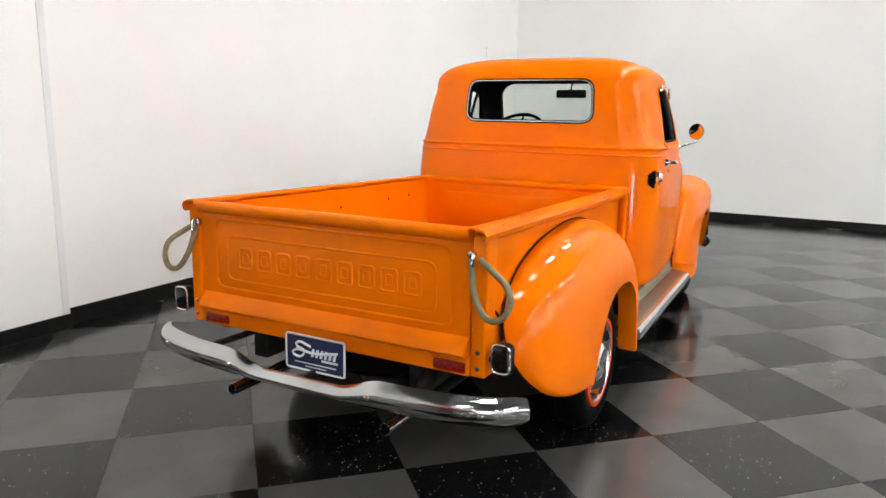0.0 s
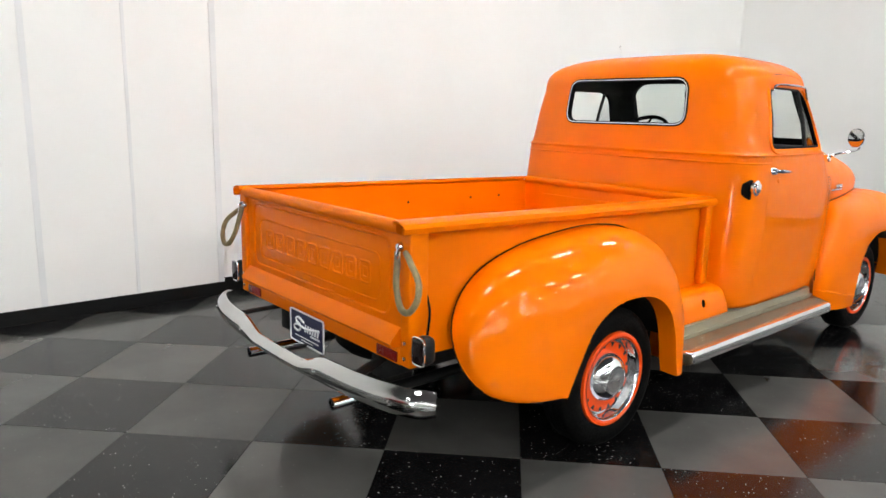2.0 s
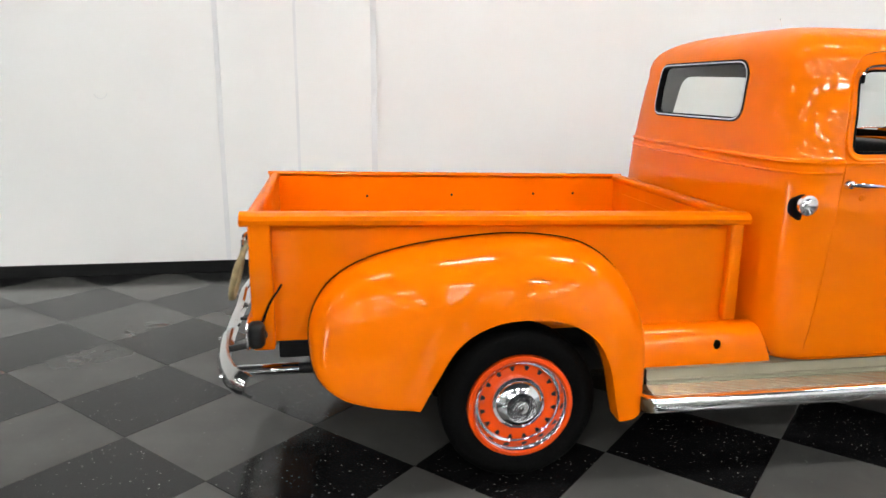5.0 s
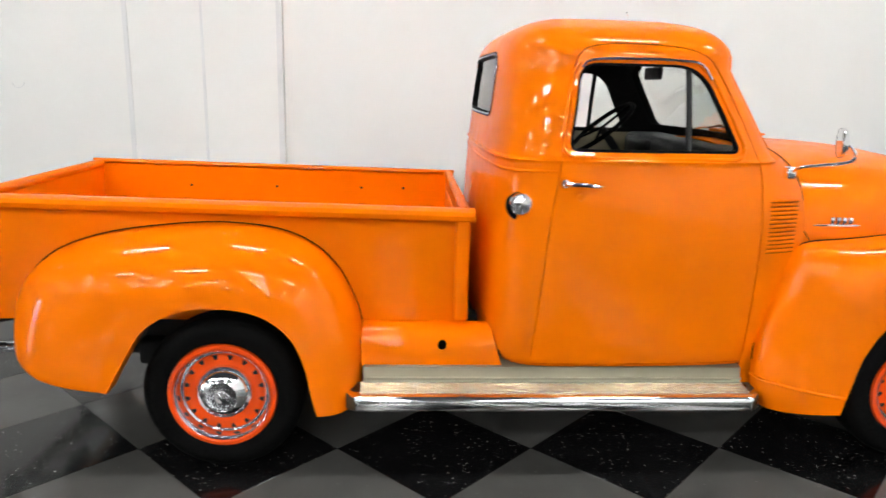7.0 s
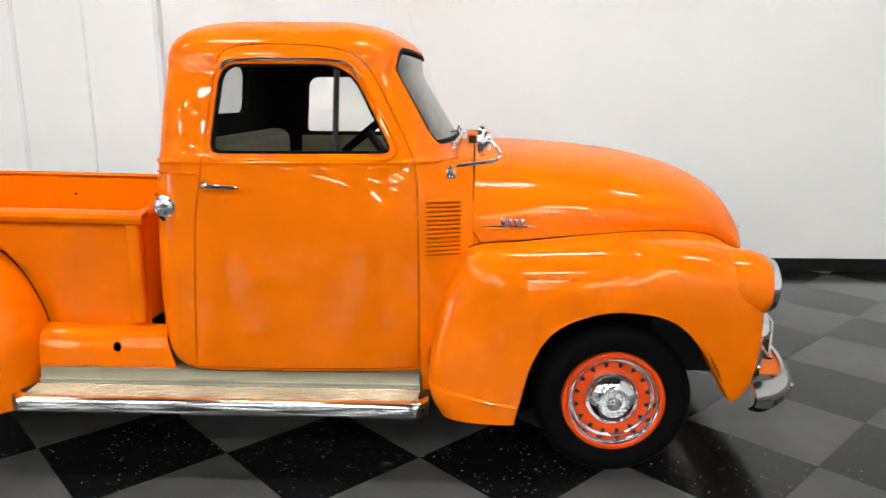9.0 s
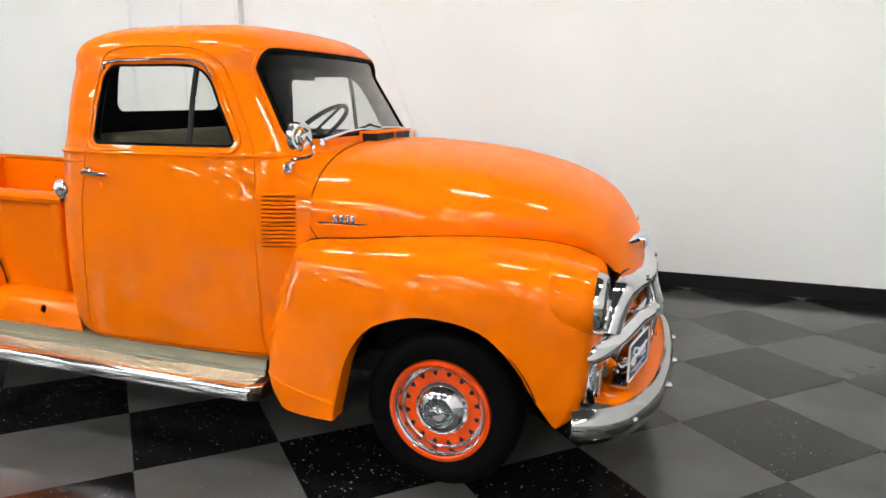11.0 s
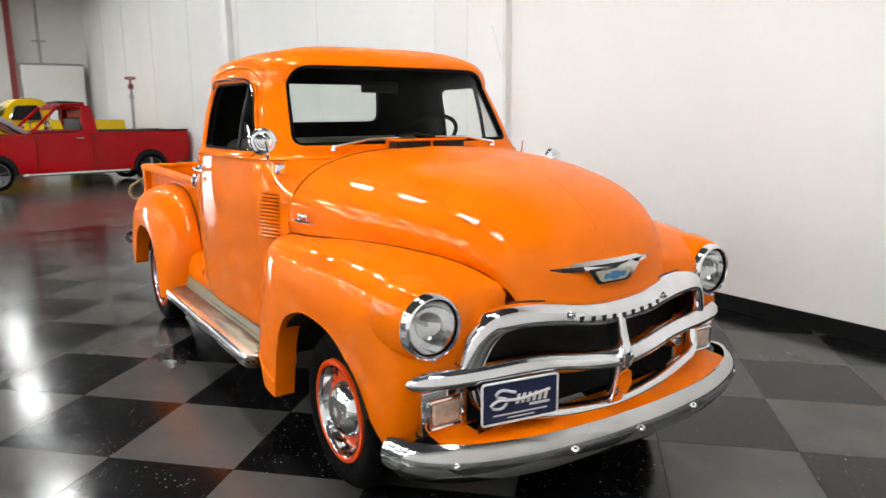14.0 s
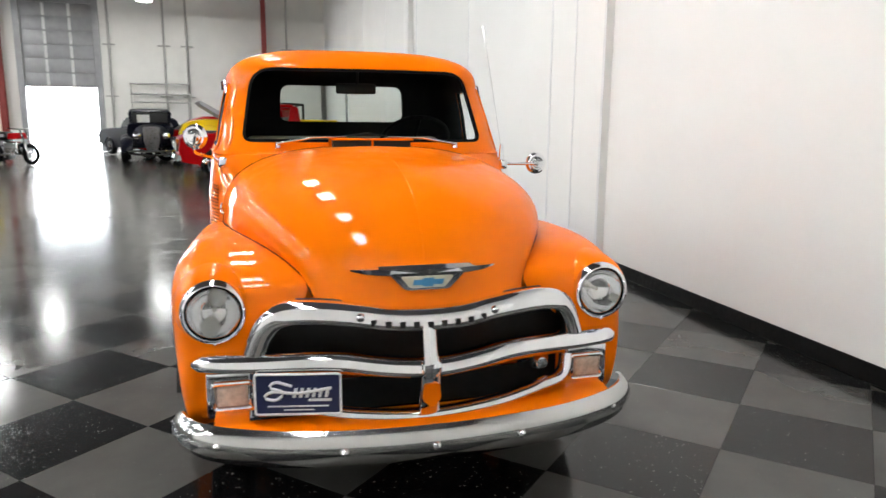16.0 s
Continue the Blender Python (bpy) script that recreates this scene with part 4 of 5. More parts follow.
# hood emblem: winged bar over a shield
wing = []
for y in np.linspace(-0.268, 0.268, 33):
    t = abs(y) / 0.268
    k = (1 - t**2.2) ** 0.8
    x, z = 3.672 - 0.060 * t**1.6, 0.958 - 0.004 * t
    wing.append([(x - 0.05, y, z + 0.004), (x - 0.02, y, z + 0.004 + 0.012 * k), (x, y, z + 0.003), (x - 0.004, y, z - 0.006 - 0.016 * k), (x - 0.05, y, z - 0.008 - 0.016 * k)])
he = part("hood_emblem", grid(wing, close_v=True, cap=True), chrome, truck, "chrome winged hood emblem")
part("shield", prism(rounded([(-0.140, 0.948), (-0.082, 0.886), (0.082, 0.886), (0.140, 0.948)], 0.016), "x", 3.62, 3.668), chrome, he)
part("shield_face", prism(rounded([(-0.098, 0.936), (-0.064, 0.894), (0.064, 0.894), (0.098, 0.936)], 0.010), "x", 3.66, 3.6705), ivory_enamel, he)
part("shield_mark", prism([(-0.055, 0.905), (-0.02, 0.905), (-0.015, 0.899), (0.022, 0.899), (0.022, 0.905), (0.055, 0.905), (0.060, 0.924), (0.024, 0.924), (0.022, 0.930), (-0.015, 0.930), (-0.02, 0.924), (-0.05, 0.924)], "x", 3.668, 3.673), blue_enamel, he)

# running boards, apron with the spare-wheel hole
for s in (-1, 1):
    edge = [(0.80, 0.362), (0.915, 0.350), (0.928, 0.345), (0.934, 0.33), (0.934, 0.298), (0.925, 0.290), (0.80, 0.300)]
    rows = []
    for x in np.r_[np.linspace(0.485, 0.53, 4), np.linspace(0.56, 2.13, 30), np.linspace(2.16, 2.20, 4)]:
        e = max(0, (0.53 - x) / 0.05, (x - 2.15) / 0.05)
        rows.append([(x, s * (y - 0.035 * e**2 * (y > 0.9)), z) for y, z in edge])
    board = part("running_board", grid(rows, close_v=True, cap=True), board_shade, truck, "ribbed metal running board with a chrome edge")
    lip = [(0.890, 0.3545), (0.914, 0.3535), (0.927, 0.350), (0.934, 0.342), (0.9365, 0.330), (0.9365, 0.302), (0.934, 0.294), (0.925, 0.289)]
    part("bead", tube([(x, s * 0.803, 0.379) for x in np.linspace(0.55, 2.16, 12)], 0.0065, 8), riser_metal, board)
    part("edge_strip", solved(grid([[(x, s * (y - 0.045 * max(0, (0.54 - x) / 0.055, (x - 2.14) / 0.06) ** 2), z) for y, z in lip] for x in np.r_[np.linspace(0.486, 0.54, 8), np.linspace(0.6, 2.1, 24), np.linspace(2.14, 2.2, 9)]]), 0.003), chrome, board)
    for k in range(9):
        y = 0.812 + k * 0.0122
        z = 0.3625 - (y - 0.80) * 0.104
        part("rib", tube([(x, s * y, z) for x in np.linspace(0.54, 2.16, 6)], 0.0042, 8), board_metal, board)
    part("riser", solved(grid([[(x, s * 0.806, 0.355), (x, s * 0.800, 0.375), (x, s * 0.795, 0.382), (x, s * 0.790, 0.424), (x, s * 0.775, 0.429), (x, s * 0.62, 0.429)] for x in np.linspace(0.55, 2.16, 24)]), 0.004), riser_metal, board)
    rows = []
    for x in np.linspace(0.54, 1.13, 24):
        t = (x - 0.54) / 0.59
        rows.append([(x - 0.05 * t * (z - 0.425) / 0.16, s * y, z) for y, z in ((0.672, 0.588), (0.70, 0.586), (0.735, 0.572), (0.758, 0.545), (0.772, 0.50), (0.778, 0.44), (0.776, 0.425))])
    ap = part("bed_apron", solved(grid(rows), 0.006, cuts=[prism([(0.877 + 0.019 * math.cos(a), 0.513 + 0.021 * math.sin(a)) for a in np.linspace(0, 2 * math.pi, 20, endpoint=False)], "y", s * 0.6, s * 0.9)]), paint, truck)
    part("apron_back", block(0.56, 1.03, min(s * 0.66, s * 0.70), max(s * 0.66, s * 0.70), 0.40, 0.57), black, ap)

# under the truck: unseen parts; from the slab on, added to keep light out
part("frame_rail", join(block(-1.0, 3.4, 0.36, 0.44, 0.42, 0.54, 0.01), block(-1.0, 3.4, -0.44, -0.36, 0.42, 0.54, 0.01)), black, truck)
part("axle", join(tube([(0, -0.72, 0.335), (0, 0, 0.335), (0, 0.72, 0.335)], [0.04, 0.10, 0.04], 12), tube([(2.955, -0.72, 0.335), (2.955, 0, 0.30), (2.955, 0.72, 0.335)], 0.035, 10)), black, truck)
# invented slab that stops light from crossing beneath the truck
part("underbody_light_block", block(-0.45, 3.20, -0.58, 0.58, 0.34, 0.46, 0.02), black, truck)
part("oil_pan", block(2.25, 2.75, -0.22, 0.22, 0.21, 0.35, 0.05, 3), black, truck)
part("gearbox", lathe([(0, 0.0), (0.14, 0.02), (0.15, 0.30), (0.09, 0.55), (0.05, 0.62)], (2.25, 0, 0.34), "x", 18, -1), black, truck)
part("drive_shaft", tube([(1.65, 0, 0.34), (0.8, 0, 0.335), (0.05, 0, 0.33)], 0.045, 12), black, truck)
part("muffler", join(lathe([(0, 0), (0.085, 0.02), (0.085, 0.62), (0, 0.64)], (1.75, -0.42, 0.29), "x", 18, -1), tube([(1.13, -0.42, 0.29), (0.3, -0.41, 0.33), (-0.5, -0.38, 0.345), (-0.95, -0.378, 0.345)], 0.025, 10)), black, truck)
part("muffler", join(lathe([(0, 0), (0.085, 0.02), (0.085, 0.62), (0, 0.64)], (1.75, 0.42, 0.29), "x", 18, -1), tube([(1.13, 0.42, 0.29), (0.3, 0.41, 0.33), (-0.5, 0.38, 0.345), (-0.95, 0.378, 0.345)], 0.025, 10)), black, truck)
part("spare_tyre", lathe([(0.17, -0.06), (0.20, -0.085), (0.28, -0.085), (0.32, -0.05), (0.325, 0), (0.32, 0.05), (0.28, 0.085), (0.20, 0.085), (0.17, 0.06), (0.0, 0.05)], (-0.58, 0, 0.46), "z", 32, 1), rubber, truck)
for s in (-1, 1):
    part("leaf_spring", tube(spline([(-0.62, s * 0.50, 0.47), (-0.3, s * 0.50, 0.40), (-0.025, s * 0.50, 0.375), (0.28, s * 0.50, 0.40), (0.60, s * 0.50, 0.47)], 16), 0.04, 8, flat=0.6), black, truck)
    for x in (0.75, 1.90):
        part("board_bracket", block(x, x + 0.05, min(s * 0.44, s * 0.86), max(s * 0.44, s * 0.86), 0.285, 0.34), black, truck)

# fuel filler
y = cab_side(1.165, 1.13)
fc = part("fuel_filler", lathe([(0.0, 0.006), (0.036, 0.008), (0.052, 0.008), (0.060, 0.002), (0.062, -0.03)], (1.176, -y + 0.010, 1.116), "y", 28, -1), rubber, truck, "chrome fuel cap in a black rubber grommet")
part("fuel_cap", lathe([(0, 0.044), (0.022, 0.043), (0.030, 0.038), (0.031, 0.030), (0.042, 0.028), (0.043, 0.014), (0.036, 0.004)], (1.166, -y + 0.006, 1.130), "y", 28, -1), chrome, fc)

# door mirrors on arms
for s, head, foot, bend in ((-1, (2.405, -0.862, 1.392), (2.285, -0.745, 1.255), [(2.30, -0.79, 1.285), (2.36, -0.83, 1.30), (2.455, -0.862, 1.318), (2.47, -0.865, 1.35)]),
                            (1, (2.275, 0.965, 1.245), (2.255, 0.775, 1.235), [(2.262, 0.80, 1.240), (2.275, 0.86, 1.241), (2.295, 0.92, 1.242), (2.305, 0.95, 1.243)])):
    mr = part("side_mirror", lathe([(0, 0.034), (0.012, 0.033), (0.015, 0.027), (0.022, 0.028), (0.026, 0.023), (0.036, 0.025), (0.040, 0.019), (0.050, 0.018), (0.058, 0.010), (0.061, 0.0), (0.058, -0.004)], head, "x", 28, 1), chrome, truck, "round chrome mirror on a thin arm")
    face = part("mirror_face", lathe([(0, -0.003), (0.056, -0.003), (0.058, -0.001)], head, "x", 28, 1), mirror_mat, mr)
    if s < 0:
        swing = Matrix.Translation(head) @ Matrix.Rotation(radians(-20), 4, "Z") @ Matrix.Translation(-Vector(head))
        mr.data.transform(swing)
        face.data.transform(swing)
    part("arm", tube(spline([foot, *bend, (head[0] + 0.03, head[1], head[2])], 24), 0.007, 8), chrome, mr)
    part("bracket", block(foot[0] - 0.02, foot[0] + 0.02, foot[1] - 0.022, foot[1] + 0.022, foot[2] - 0.022, foot[2] + 0.03, 0.010, 3), chrome, mr)
# vent-pane latch chrome, wipers, antenna
for y0, y1, z1 in ((-0.47, -0.12, 1.385), (0.10, 0.47, 1.385)):
    a = (cab_front(y0, 1.36) + 0.02, y0 if y0 < 0 else y1, 1.355)
    b = (cab_front(-0.1, 1.38) + 0.015, y1 if y0 < 0 else y0, 1.392)
    wp = part("wiper", tube([a, tuple((Vector(a) + Vector(b)) / 2 + Vector((0.02, 0, 0.014))), b], [0.009, 0.006, 0.005], 8), chrome, truck, "chrome windshield wiper")
    part("pivot", lathe([(0, 0.03), (0.012, 0.028), (0.016, 0.0)], (a[0] - 0.01, a[1], 1.335), "z", 12, 1), chrome, wp)
    mid = np.array(b)
    d = 1 if y0 < 0 else -1
    part("blade", tube([(cab_front(q, 1.395) + 0.012, q, 1.392 + 0.01 * k) for k, q in enumerate((b[1] - d * 0.02, b[1] + d * 0.06, b[1] + d * 0.13))], 0.005, 6), black, wp)
an = part("antenna", join(tube([(2.235, 0.765, 1.34), (2.115, 0.745, 1.69), (2.0, 0.722, 2.015)], [0.0012, 0.0008, 0.0006], 6), lathe([(0, 0.006), (0.005, 0.004), (0.005, -0.004), (0, -0.006)], (2.0, 0.722, 2.016), "z", 10, 1)), chrome, truck, "thin whip antenna")
part("antenna_foot", lathe([(0, 0.09), (0.010, 0.085), (0.014, 0.03), (0.018, 0.0)], (2.24, 0.768, 1.265), "z", 12, 1), chrome, an)


# ---- the hall ----
wall_paint = surface("white_wall_paint", (0.80, 0.79, 0.77), 0.55, 0, 0.03, 0.7, 0.15, 120, space="Object")
far_paint = surface("grey_white_wall_paint", (0.78, 0.765, 0.735), 0.7, 0, 0.08, 0.5, 0.15, 60)
# tone of the unseen south wall, darkened so bodywork reflects a dim hall
south_dark = surface("unseen_south_wall_dark", (0.16, 0.155, 0.15), 0.7, 0, 0.08, 0.5, 0.15, 60)
base_black = surface("black_vinyl_base", (0.005, 0.005, 0.005), 0.5, 0, 0.2, 8, spec=0.2)
concrete = surface("polished_concrete", (0.07, 0.062, 0.052), 0.18, 0, 0.35, 0.6)
deck_mat = surface("ceiling_deck", (0.07, 0.07, 0.072), 0.8, 0, 0.1, 0.8)
steel_red = surface("red_primer_steel", (0.22, 0.025, 0.02), 0.55, 0, 0.15, 4)
steel_grey = surface("grey_steel", (0.30, 0.30, 0.31), 0.45, 0.3, 0.1, 4)
joint_mat = surface("wall_joint_shadow_gap", (0.72, 0.72, 0.72), 0.6, 0, 0.05, 3)
yellow = surface("yellow_paint", (0.75, 0.52, 0.01), 0.3, 0, 0.1, 4, coat=0.8)

X_W, X_E, Y_N, Y_S, Z_C = -28.0, 7.86, 2.80, -36.0, 7.2


def struct(name, piece, m, parent=None, label=""):
    ob = part(name, piece, m, parent, label)
    if parent is None:
        tagged(ob, kind="structure")
    return ob


north = struct("wall_north", join(block(-0.33, X_E + 0.2, Y_N, Y_N + 0.2, 0, Z_C)), wall_paint)
north_b = struct("wall_north_rear", join(block(X_W, -0.33, Y_N - 0.075, Y_N + 0.2, 0, Z_C)), wall_paint)
struct("wall_east", block(X_E, X_E + 0.2, Y_S, Y_N, 0, Z_C), wall_paint)
# out of view, added to close the hall; its dark colour limits reflections
struct("wall_south", block(X_W, X_E, Y_S - 0.2, Y_S, 0, Z_C), south_dark)
struct("ceiling", block(X_W, X_E, Y_S, Y_N, Z_C, Z_C + 0.2), deck_mat)
# panel joints on the rear part of the long wall
for x, w in ((-0.355, 0.024), (-1.0, 0.012), (-1.63, 0.020), (-4.9, 0.015), (-8.6, 0.03), (-12.2, 0.02), (-16, 0.03), (-20, 0.03), (-24, 0.03)):
    struct("panel_joint", block(x - w, x + w, Y_N - 0.081, Y_N - 0.075, 0.106, Z_C, 0.001, 1), joint_mat, north_b)
struct("wall_pilaster", block(-9.3, -8.9, Y_N - 0.20, Y_N - 0.075, 0, Z_C, 0.01), wall_paint, north_b)
for k, (x0, x1, y) in enumerate(((-0.33, X_E - 0.012, Y_N), (X_W, -0.322, Y_N - 0.075))):
    struct("baseboard_%d" % (k + 1), block(x0, x1, y - 0.010, y - 0.0005, 0, 0.118 if k == 0 else 0.104, 0.002, 1), base_black)
struct("baseboard_3", block(X_E - 0.010, X_E - 0.0005, Y_S, Y_N - 0.0105, 0, 0.112, 0.002, 1), base_black)
for x, y, r in ((-2.55, Y_N - 0.083, 0.05),):
    struct("scuff_mark", tube([(x + r * math.cos(a), y + 0.006, 1.52 + r * math.sin(a)) for a in np.linspace(3.4, 6.2, 12)], 0.0035, 5), joint_mat, north_b)

# far wall with the half-open roll-up door
DY0, DY1, DTOP, DOPEN = -9.95, -7.15, 6.25, 2.75
far = struct("wall_west", join(block(X_W - 0.25, X_W, Y_S, DY0, 0, Z_C), block(X_W - 0.25, X_W, DY1, Y_N - 0.075, 0, Z_C), block(X_W - 0.25, X_W, DY0, DY1, DTOP, Z_C)), far_paint)
door_far = struct("door_1", block(X_W - 0.10, X_W - 0.06, DY0, DY1, DOPEN, DTOP), steel_grey, None, "grey roll-up door standing half open")
n = 6
for k in range(n):
    z0 = DOPEN + (DTOP - DOPEN) * k / n
    z1 = DOPEN + (DTOP - DOPEN) * (k + 1) / n
    struct("panel", block(X_W - 0.06, X_W - 0.03, DY0 + 0.03, DY1 - 0.03, z0 + 0.05, z1 - 0.02, 0.01), steel_grey, door_far)
    for y in (DY0 + 0.9, DY1 - 0.9):
        struct("stile", block(X_W - 0.03, X_W - 0.02, y - 0.06, y + 0.06, z0 + 0.05, z1 - 0.02), joint_mat, door_far)
struct("backdrop", block(X_W - 3.0, X_W - 2.95, DY0 - 4, DY1 + 4, -0.5, 6), day_glow)
struct("trim_1", join(block(X_W, X_W + 0.06, DY0 - 0.25, DY0, 0, DTOP + 0.2), block(X_W, X_W + 0.06, DY1, DY1 + 0.25, 0, DTOP + 0.2), block(X_W, X_W + 0.06, DY0, DY1, DTOP, DTOP + 0.25)), steel_grey)

# floor: concrete beyond the tiles
struct("ground", block(X_W - 3, X_E, Y_S, Y_N, -0.25, -0.014), concrete)

# ceiling strip lights, in rows along the hall
fixtures = "ceiling lights in rows"


def strip_light(x, y, z, length=1.22):
    lt = thing("ceiling_light", "white fluorescent high-bay light hung from the ceiling", "ceiling light", fixtures, (x, y, z))
    part("housing", block(-length / 2, length / 2, -0.30, 0.30, 0.05, 0.12, 0.01), white_paint, lt)
    for k in range(4):
        part("tube", block(-length / 2 + 0.02, length / 2 - 0.02, -0.27 + k * 0.15, -0.18 + k * 0.15, 0.0, 0.05), tube_glow, lt, "glowing fluorescent tube")
    for dx in (-length * 0.35, length * 0.35):
        part("hanger", tube([(dx, 0, 0.12), (dx, 0, 0.5), (dx, 0, Z_C - z)], 0.006, 5), steel_grey, lt)
    return lt


first = strip_light(-22.0, -1.2, 6.0)
for i in range(5):
    for j in range(5):
        if (i, j) != (0, 0):
            copy_thing(first, pose(-22.0 + i * 6.3, -1.2 - j * 6.9, 6.0))
# the three at x -24.4 are invented, put there to brighten the far wall
for x, y in ((0.0, -1.2), (6.0, -1.2), (0.0, -8.1), (6.0, -8.1), (-6.1, -8.1), (-24.4, -4.6), (-24.4, -11.5), (-24.4, -18.4)):
    copy_thing(first, pose(x, y, 6.0))
for i in range(4):
    for j in (1, 2, 3, 4):
        copy_thing(first, pose(-12.55 + i * 6.3, -1.2 - j * 6.9, 6.0) if j > 1 else pose(-12.55 + i * 6.3, -11.55, 6.0))
for i in range(5):
    copy_thing(first, pose(-15.7 + i * 5.4, -18.45, 6.0))


# ---- floor tiles ----
T, TURN, OX, OY = 0.6096, 44.37, -0.0033, -0.2723
ca, sa = math.cos(radians(TURN)), math.sin(radians(TURN))
struct_floor = struct("floor", block(-5.35, X_E, -9.5, Y_N - 0.075, -0.0135, -0.004), grout)


def tile_mesh(m):
    h, b = T / 2 - 0.0006, 0.0012
    top = [(-h + b, -h + b, 0), (h - b, -h + b, 0), (h - b, h - b, 0), (-h + b, h - b, 0)]
    low = [(-h, -h, -b), (h, -h, -b), (h, h, -b), (-h, h, -b)]
    bot = [(-h, -h, -0.0035), (h, -h, -0.0035), (h, h, -0.0035), (-h, h, -0.0035)]
    v = top + low + bot
    f = [(0, 1, 2, 3)] + [(i, i + 4, (i + 1) % 4 + 4, (i + 1) % 4) for i in range(4)] + [(i + 4, i + 8, (i + 1) % 4 + 8, (i + 1) % 4 + 4) for i in range(4)]
    return finish(mesh_from(v, f, "tile"), m, 20)


tile_kinds = [tile_mesh(light_tile), tile_mesh(dark_tile)]
spots = []
for i in range(-20, 22):
    for j in range(-20, 14):
        x = OX + T * ((i + 0.5) * ca - (j + 0.5) * sa)
        y = OY + T * ((i + 0.5) * sa + (j + 0.5) * ca)
        if -5.3 < x < X_E + 0.3 and -9.4 < y < Y_N + 0.3:
            spots.append((math.hypot(x - 2.0, (y + 0.3) * 1.15), x, y, (i + j + 1) % 2))
spots.sort()
for k, (_, x, y, dark) in enumerate(spots[:300]):
    ob = new("tile", tile_kinds[dark])
    ob.matrix_basis = pose(x, y, 0, 0, 0, TURN)
    ob.parent = struct_floor
for kind in (0, 1):
    vs, fs = [], []
    for _, x, y, dark in spots[300:]:
        if dark == kind:
            o = len(vs)
            h = T / 2 - 0.0006
            for dx, dy, z in ((-h, -h, 0), (h, -h, 0), (h, h, 0), (-h, h, 0), (-h, -h, -0.0035), (h, -h, -0.0035), (h, h, -0.0035), (-h, h, -0.0035)):
                vs.append((x + dx * ca - dy * sa, y + dx * sa + dy * ca, z))
            fs += [(o, o + 1, o + 2, o + 3)] + [(o + q, o + q + 4, o + (q + 1) % 4 + 4, o + (q + 1) % 4) for q in range(4)]
    ob = part("far_tiles", (vs, fs), (light_tile, dark_tile)[kind], struct_floor)
    tagged(ob, kind="stuff")


# ---- parked vehicles and fittings at the far end ----
red_paint = surface("red_car_paint", (0.36, 0.003, 0.005), 0.4, 0, 0.06, 3, coat=0.35, spec=0.03)
yellow_paint = surface("yellow_car_paint", (0.78, 0.52, 0.005), 0.4, 0, 0.06, 3, coat=0.7, spec=0.03)
black_car = surface("black_car_paint", (0.003, 0.0035, 0.008), 0.4, 0, 0.1, 3, coat=0.22, spec=0.03)
conduit_mat = surface("painted_conduit", (0.40, 0.39, 0.37), 0.6, 0, 0.1, 4)
dark_alloy = surface("dark_alloy", (0.16, 0.16, 0.17), 0.3, 1.0, 0.1, 6)
sign_paper = surface("pale_sign_paper", (0.55, 0.55, 0.52), 0.6, 0, 0.1, 9)
card = surface("cardboard", (0.33, 0.22, 0.12), 0.85, 0, 0.15, 4)


def loaf(outline, half, ends=0.05, n=11):
    """A body from its side outline (x, z), rounded towards both flanks."""
    o = np.array(outline)
    mid = o.mean(0)
    rows = []
    for t in np.linspace(-1, 1, n):
        t = math.copysign(abs(t) ** 0.6, t)
        k = 1 - ends * abs(t) ** 4
        rows.append([(mid[0] + (x - mid[0]) * k, t * half, mid[1] + (z - mid[1]) * k) for x, z in o])
    return grid(rows, close_v=True, cap=True)


def road_wheel(parent, x, y, r=0.34, w=0.22, rim=0.23, spokes=5, finish_mat=None):
    s = 1 if y > 0 else -1
    c = (x, y, r)
    wh = part("wheel", lathe([(rim, 0.0), (r * 0.86, 0.012), (r * 0.97, -0.01), (r, -0.05), (r, -w + 0.05), (r * 0.95, -w), (rim, -w)], c, "y", 28, s), rubber, parent)
    part("rim", lathe([(rim, 0.004), (rim * 0.93, 0.0), (rim * 0.88, -0.06), (0.05, -0.07)], c, "y", 28, s), dark_alloy, wh)
    for k in range(spokes):
        a = 2 * math.pi * k / spokes + 0.3
        part("spoke", tube([(x + q * math.cos(a), y - s * 0.02, r + q * math.sin(a)) for q in (0.03, rim * 0.5, rim * 0.92)], [0.03, 0.035, 0.03], 6, flat=0.6), finish_mat or dark_alloy, wh)
    part("hub", lathe([(0, 0.01), (0.03, 0.008), (0.04, -0.03)], c, "y", 12, s), chrome, wh)
    return wh


# red pickup with its hood up
def flank_body(outline, half, tuck=0.05, crease=0.0, n=15):
    """A car body from its side outline (x, z): full at the waist, drawn in towards sill and belt."""
    zs = [z for _, z in outline]
    lo, hi = min(zs), max(zs)
    rows = []
    for t in np.linspace(-1, 1, n):
        e = math.copysign(abs(t) ** 0.5, t)
        row = []
        for x, z in outline:
            h = (z - lo) / (hi - lo)
            w = half * (1 - tuck * (2 * h - 1.05) ** 2) - (crease if 0.60 < h < 0.70 else 0.0)
            row.append((x * (1 - 0.012 * abs(t) ** 6), e * w, z - 0.02 * h * abs(t) ** 8))
        rows.append(row)
    return grid(rows, close_v=True, cap=True)


def wheel_arch(parent, cx, cz, r, y, m, depth=0.30):
    """Dark wheel well with a rolled lip round the opening."""
    s = 1 if y > 0 else -1
    a = np.linspace(-0.12, math.pi + 0.12, 18)
    part("wheel_well", prism([(cx + r * math.cos(q), cz + r * math.sin(q)) for q in a], "y", y - s * depth, y - s * 0.035), black, parent)
    part("arch_lip", tube([(cx + (r + 0.012) * math.cos(q), y - s * 0.012, cz + (r + 0.012) * math.sin(q)) for q in a], 0.018, 6), m, parent)


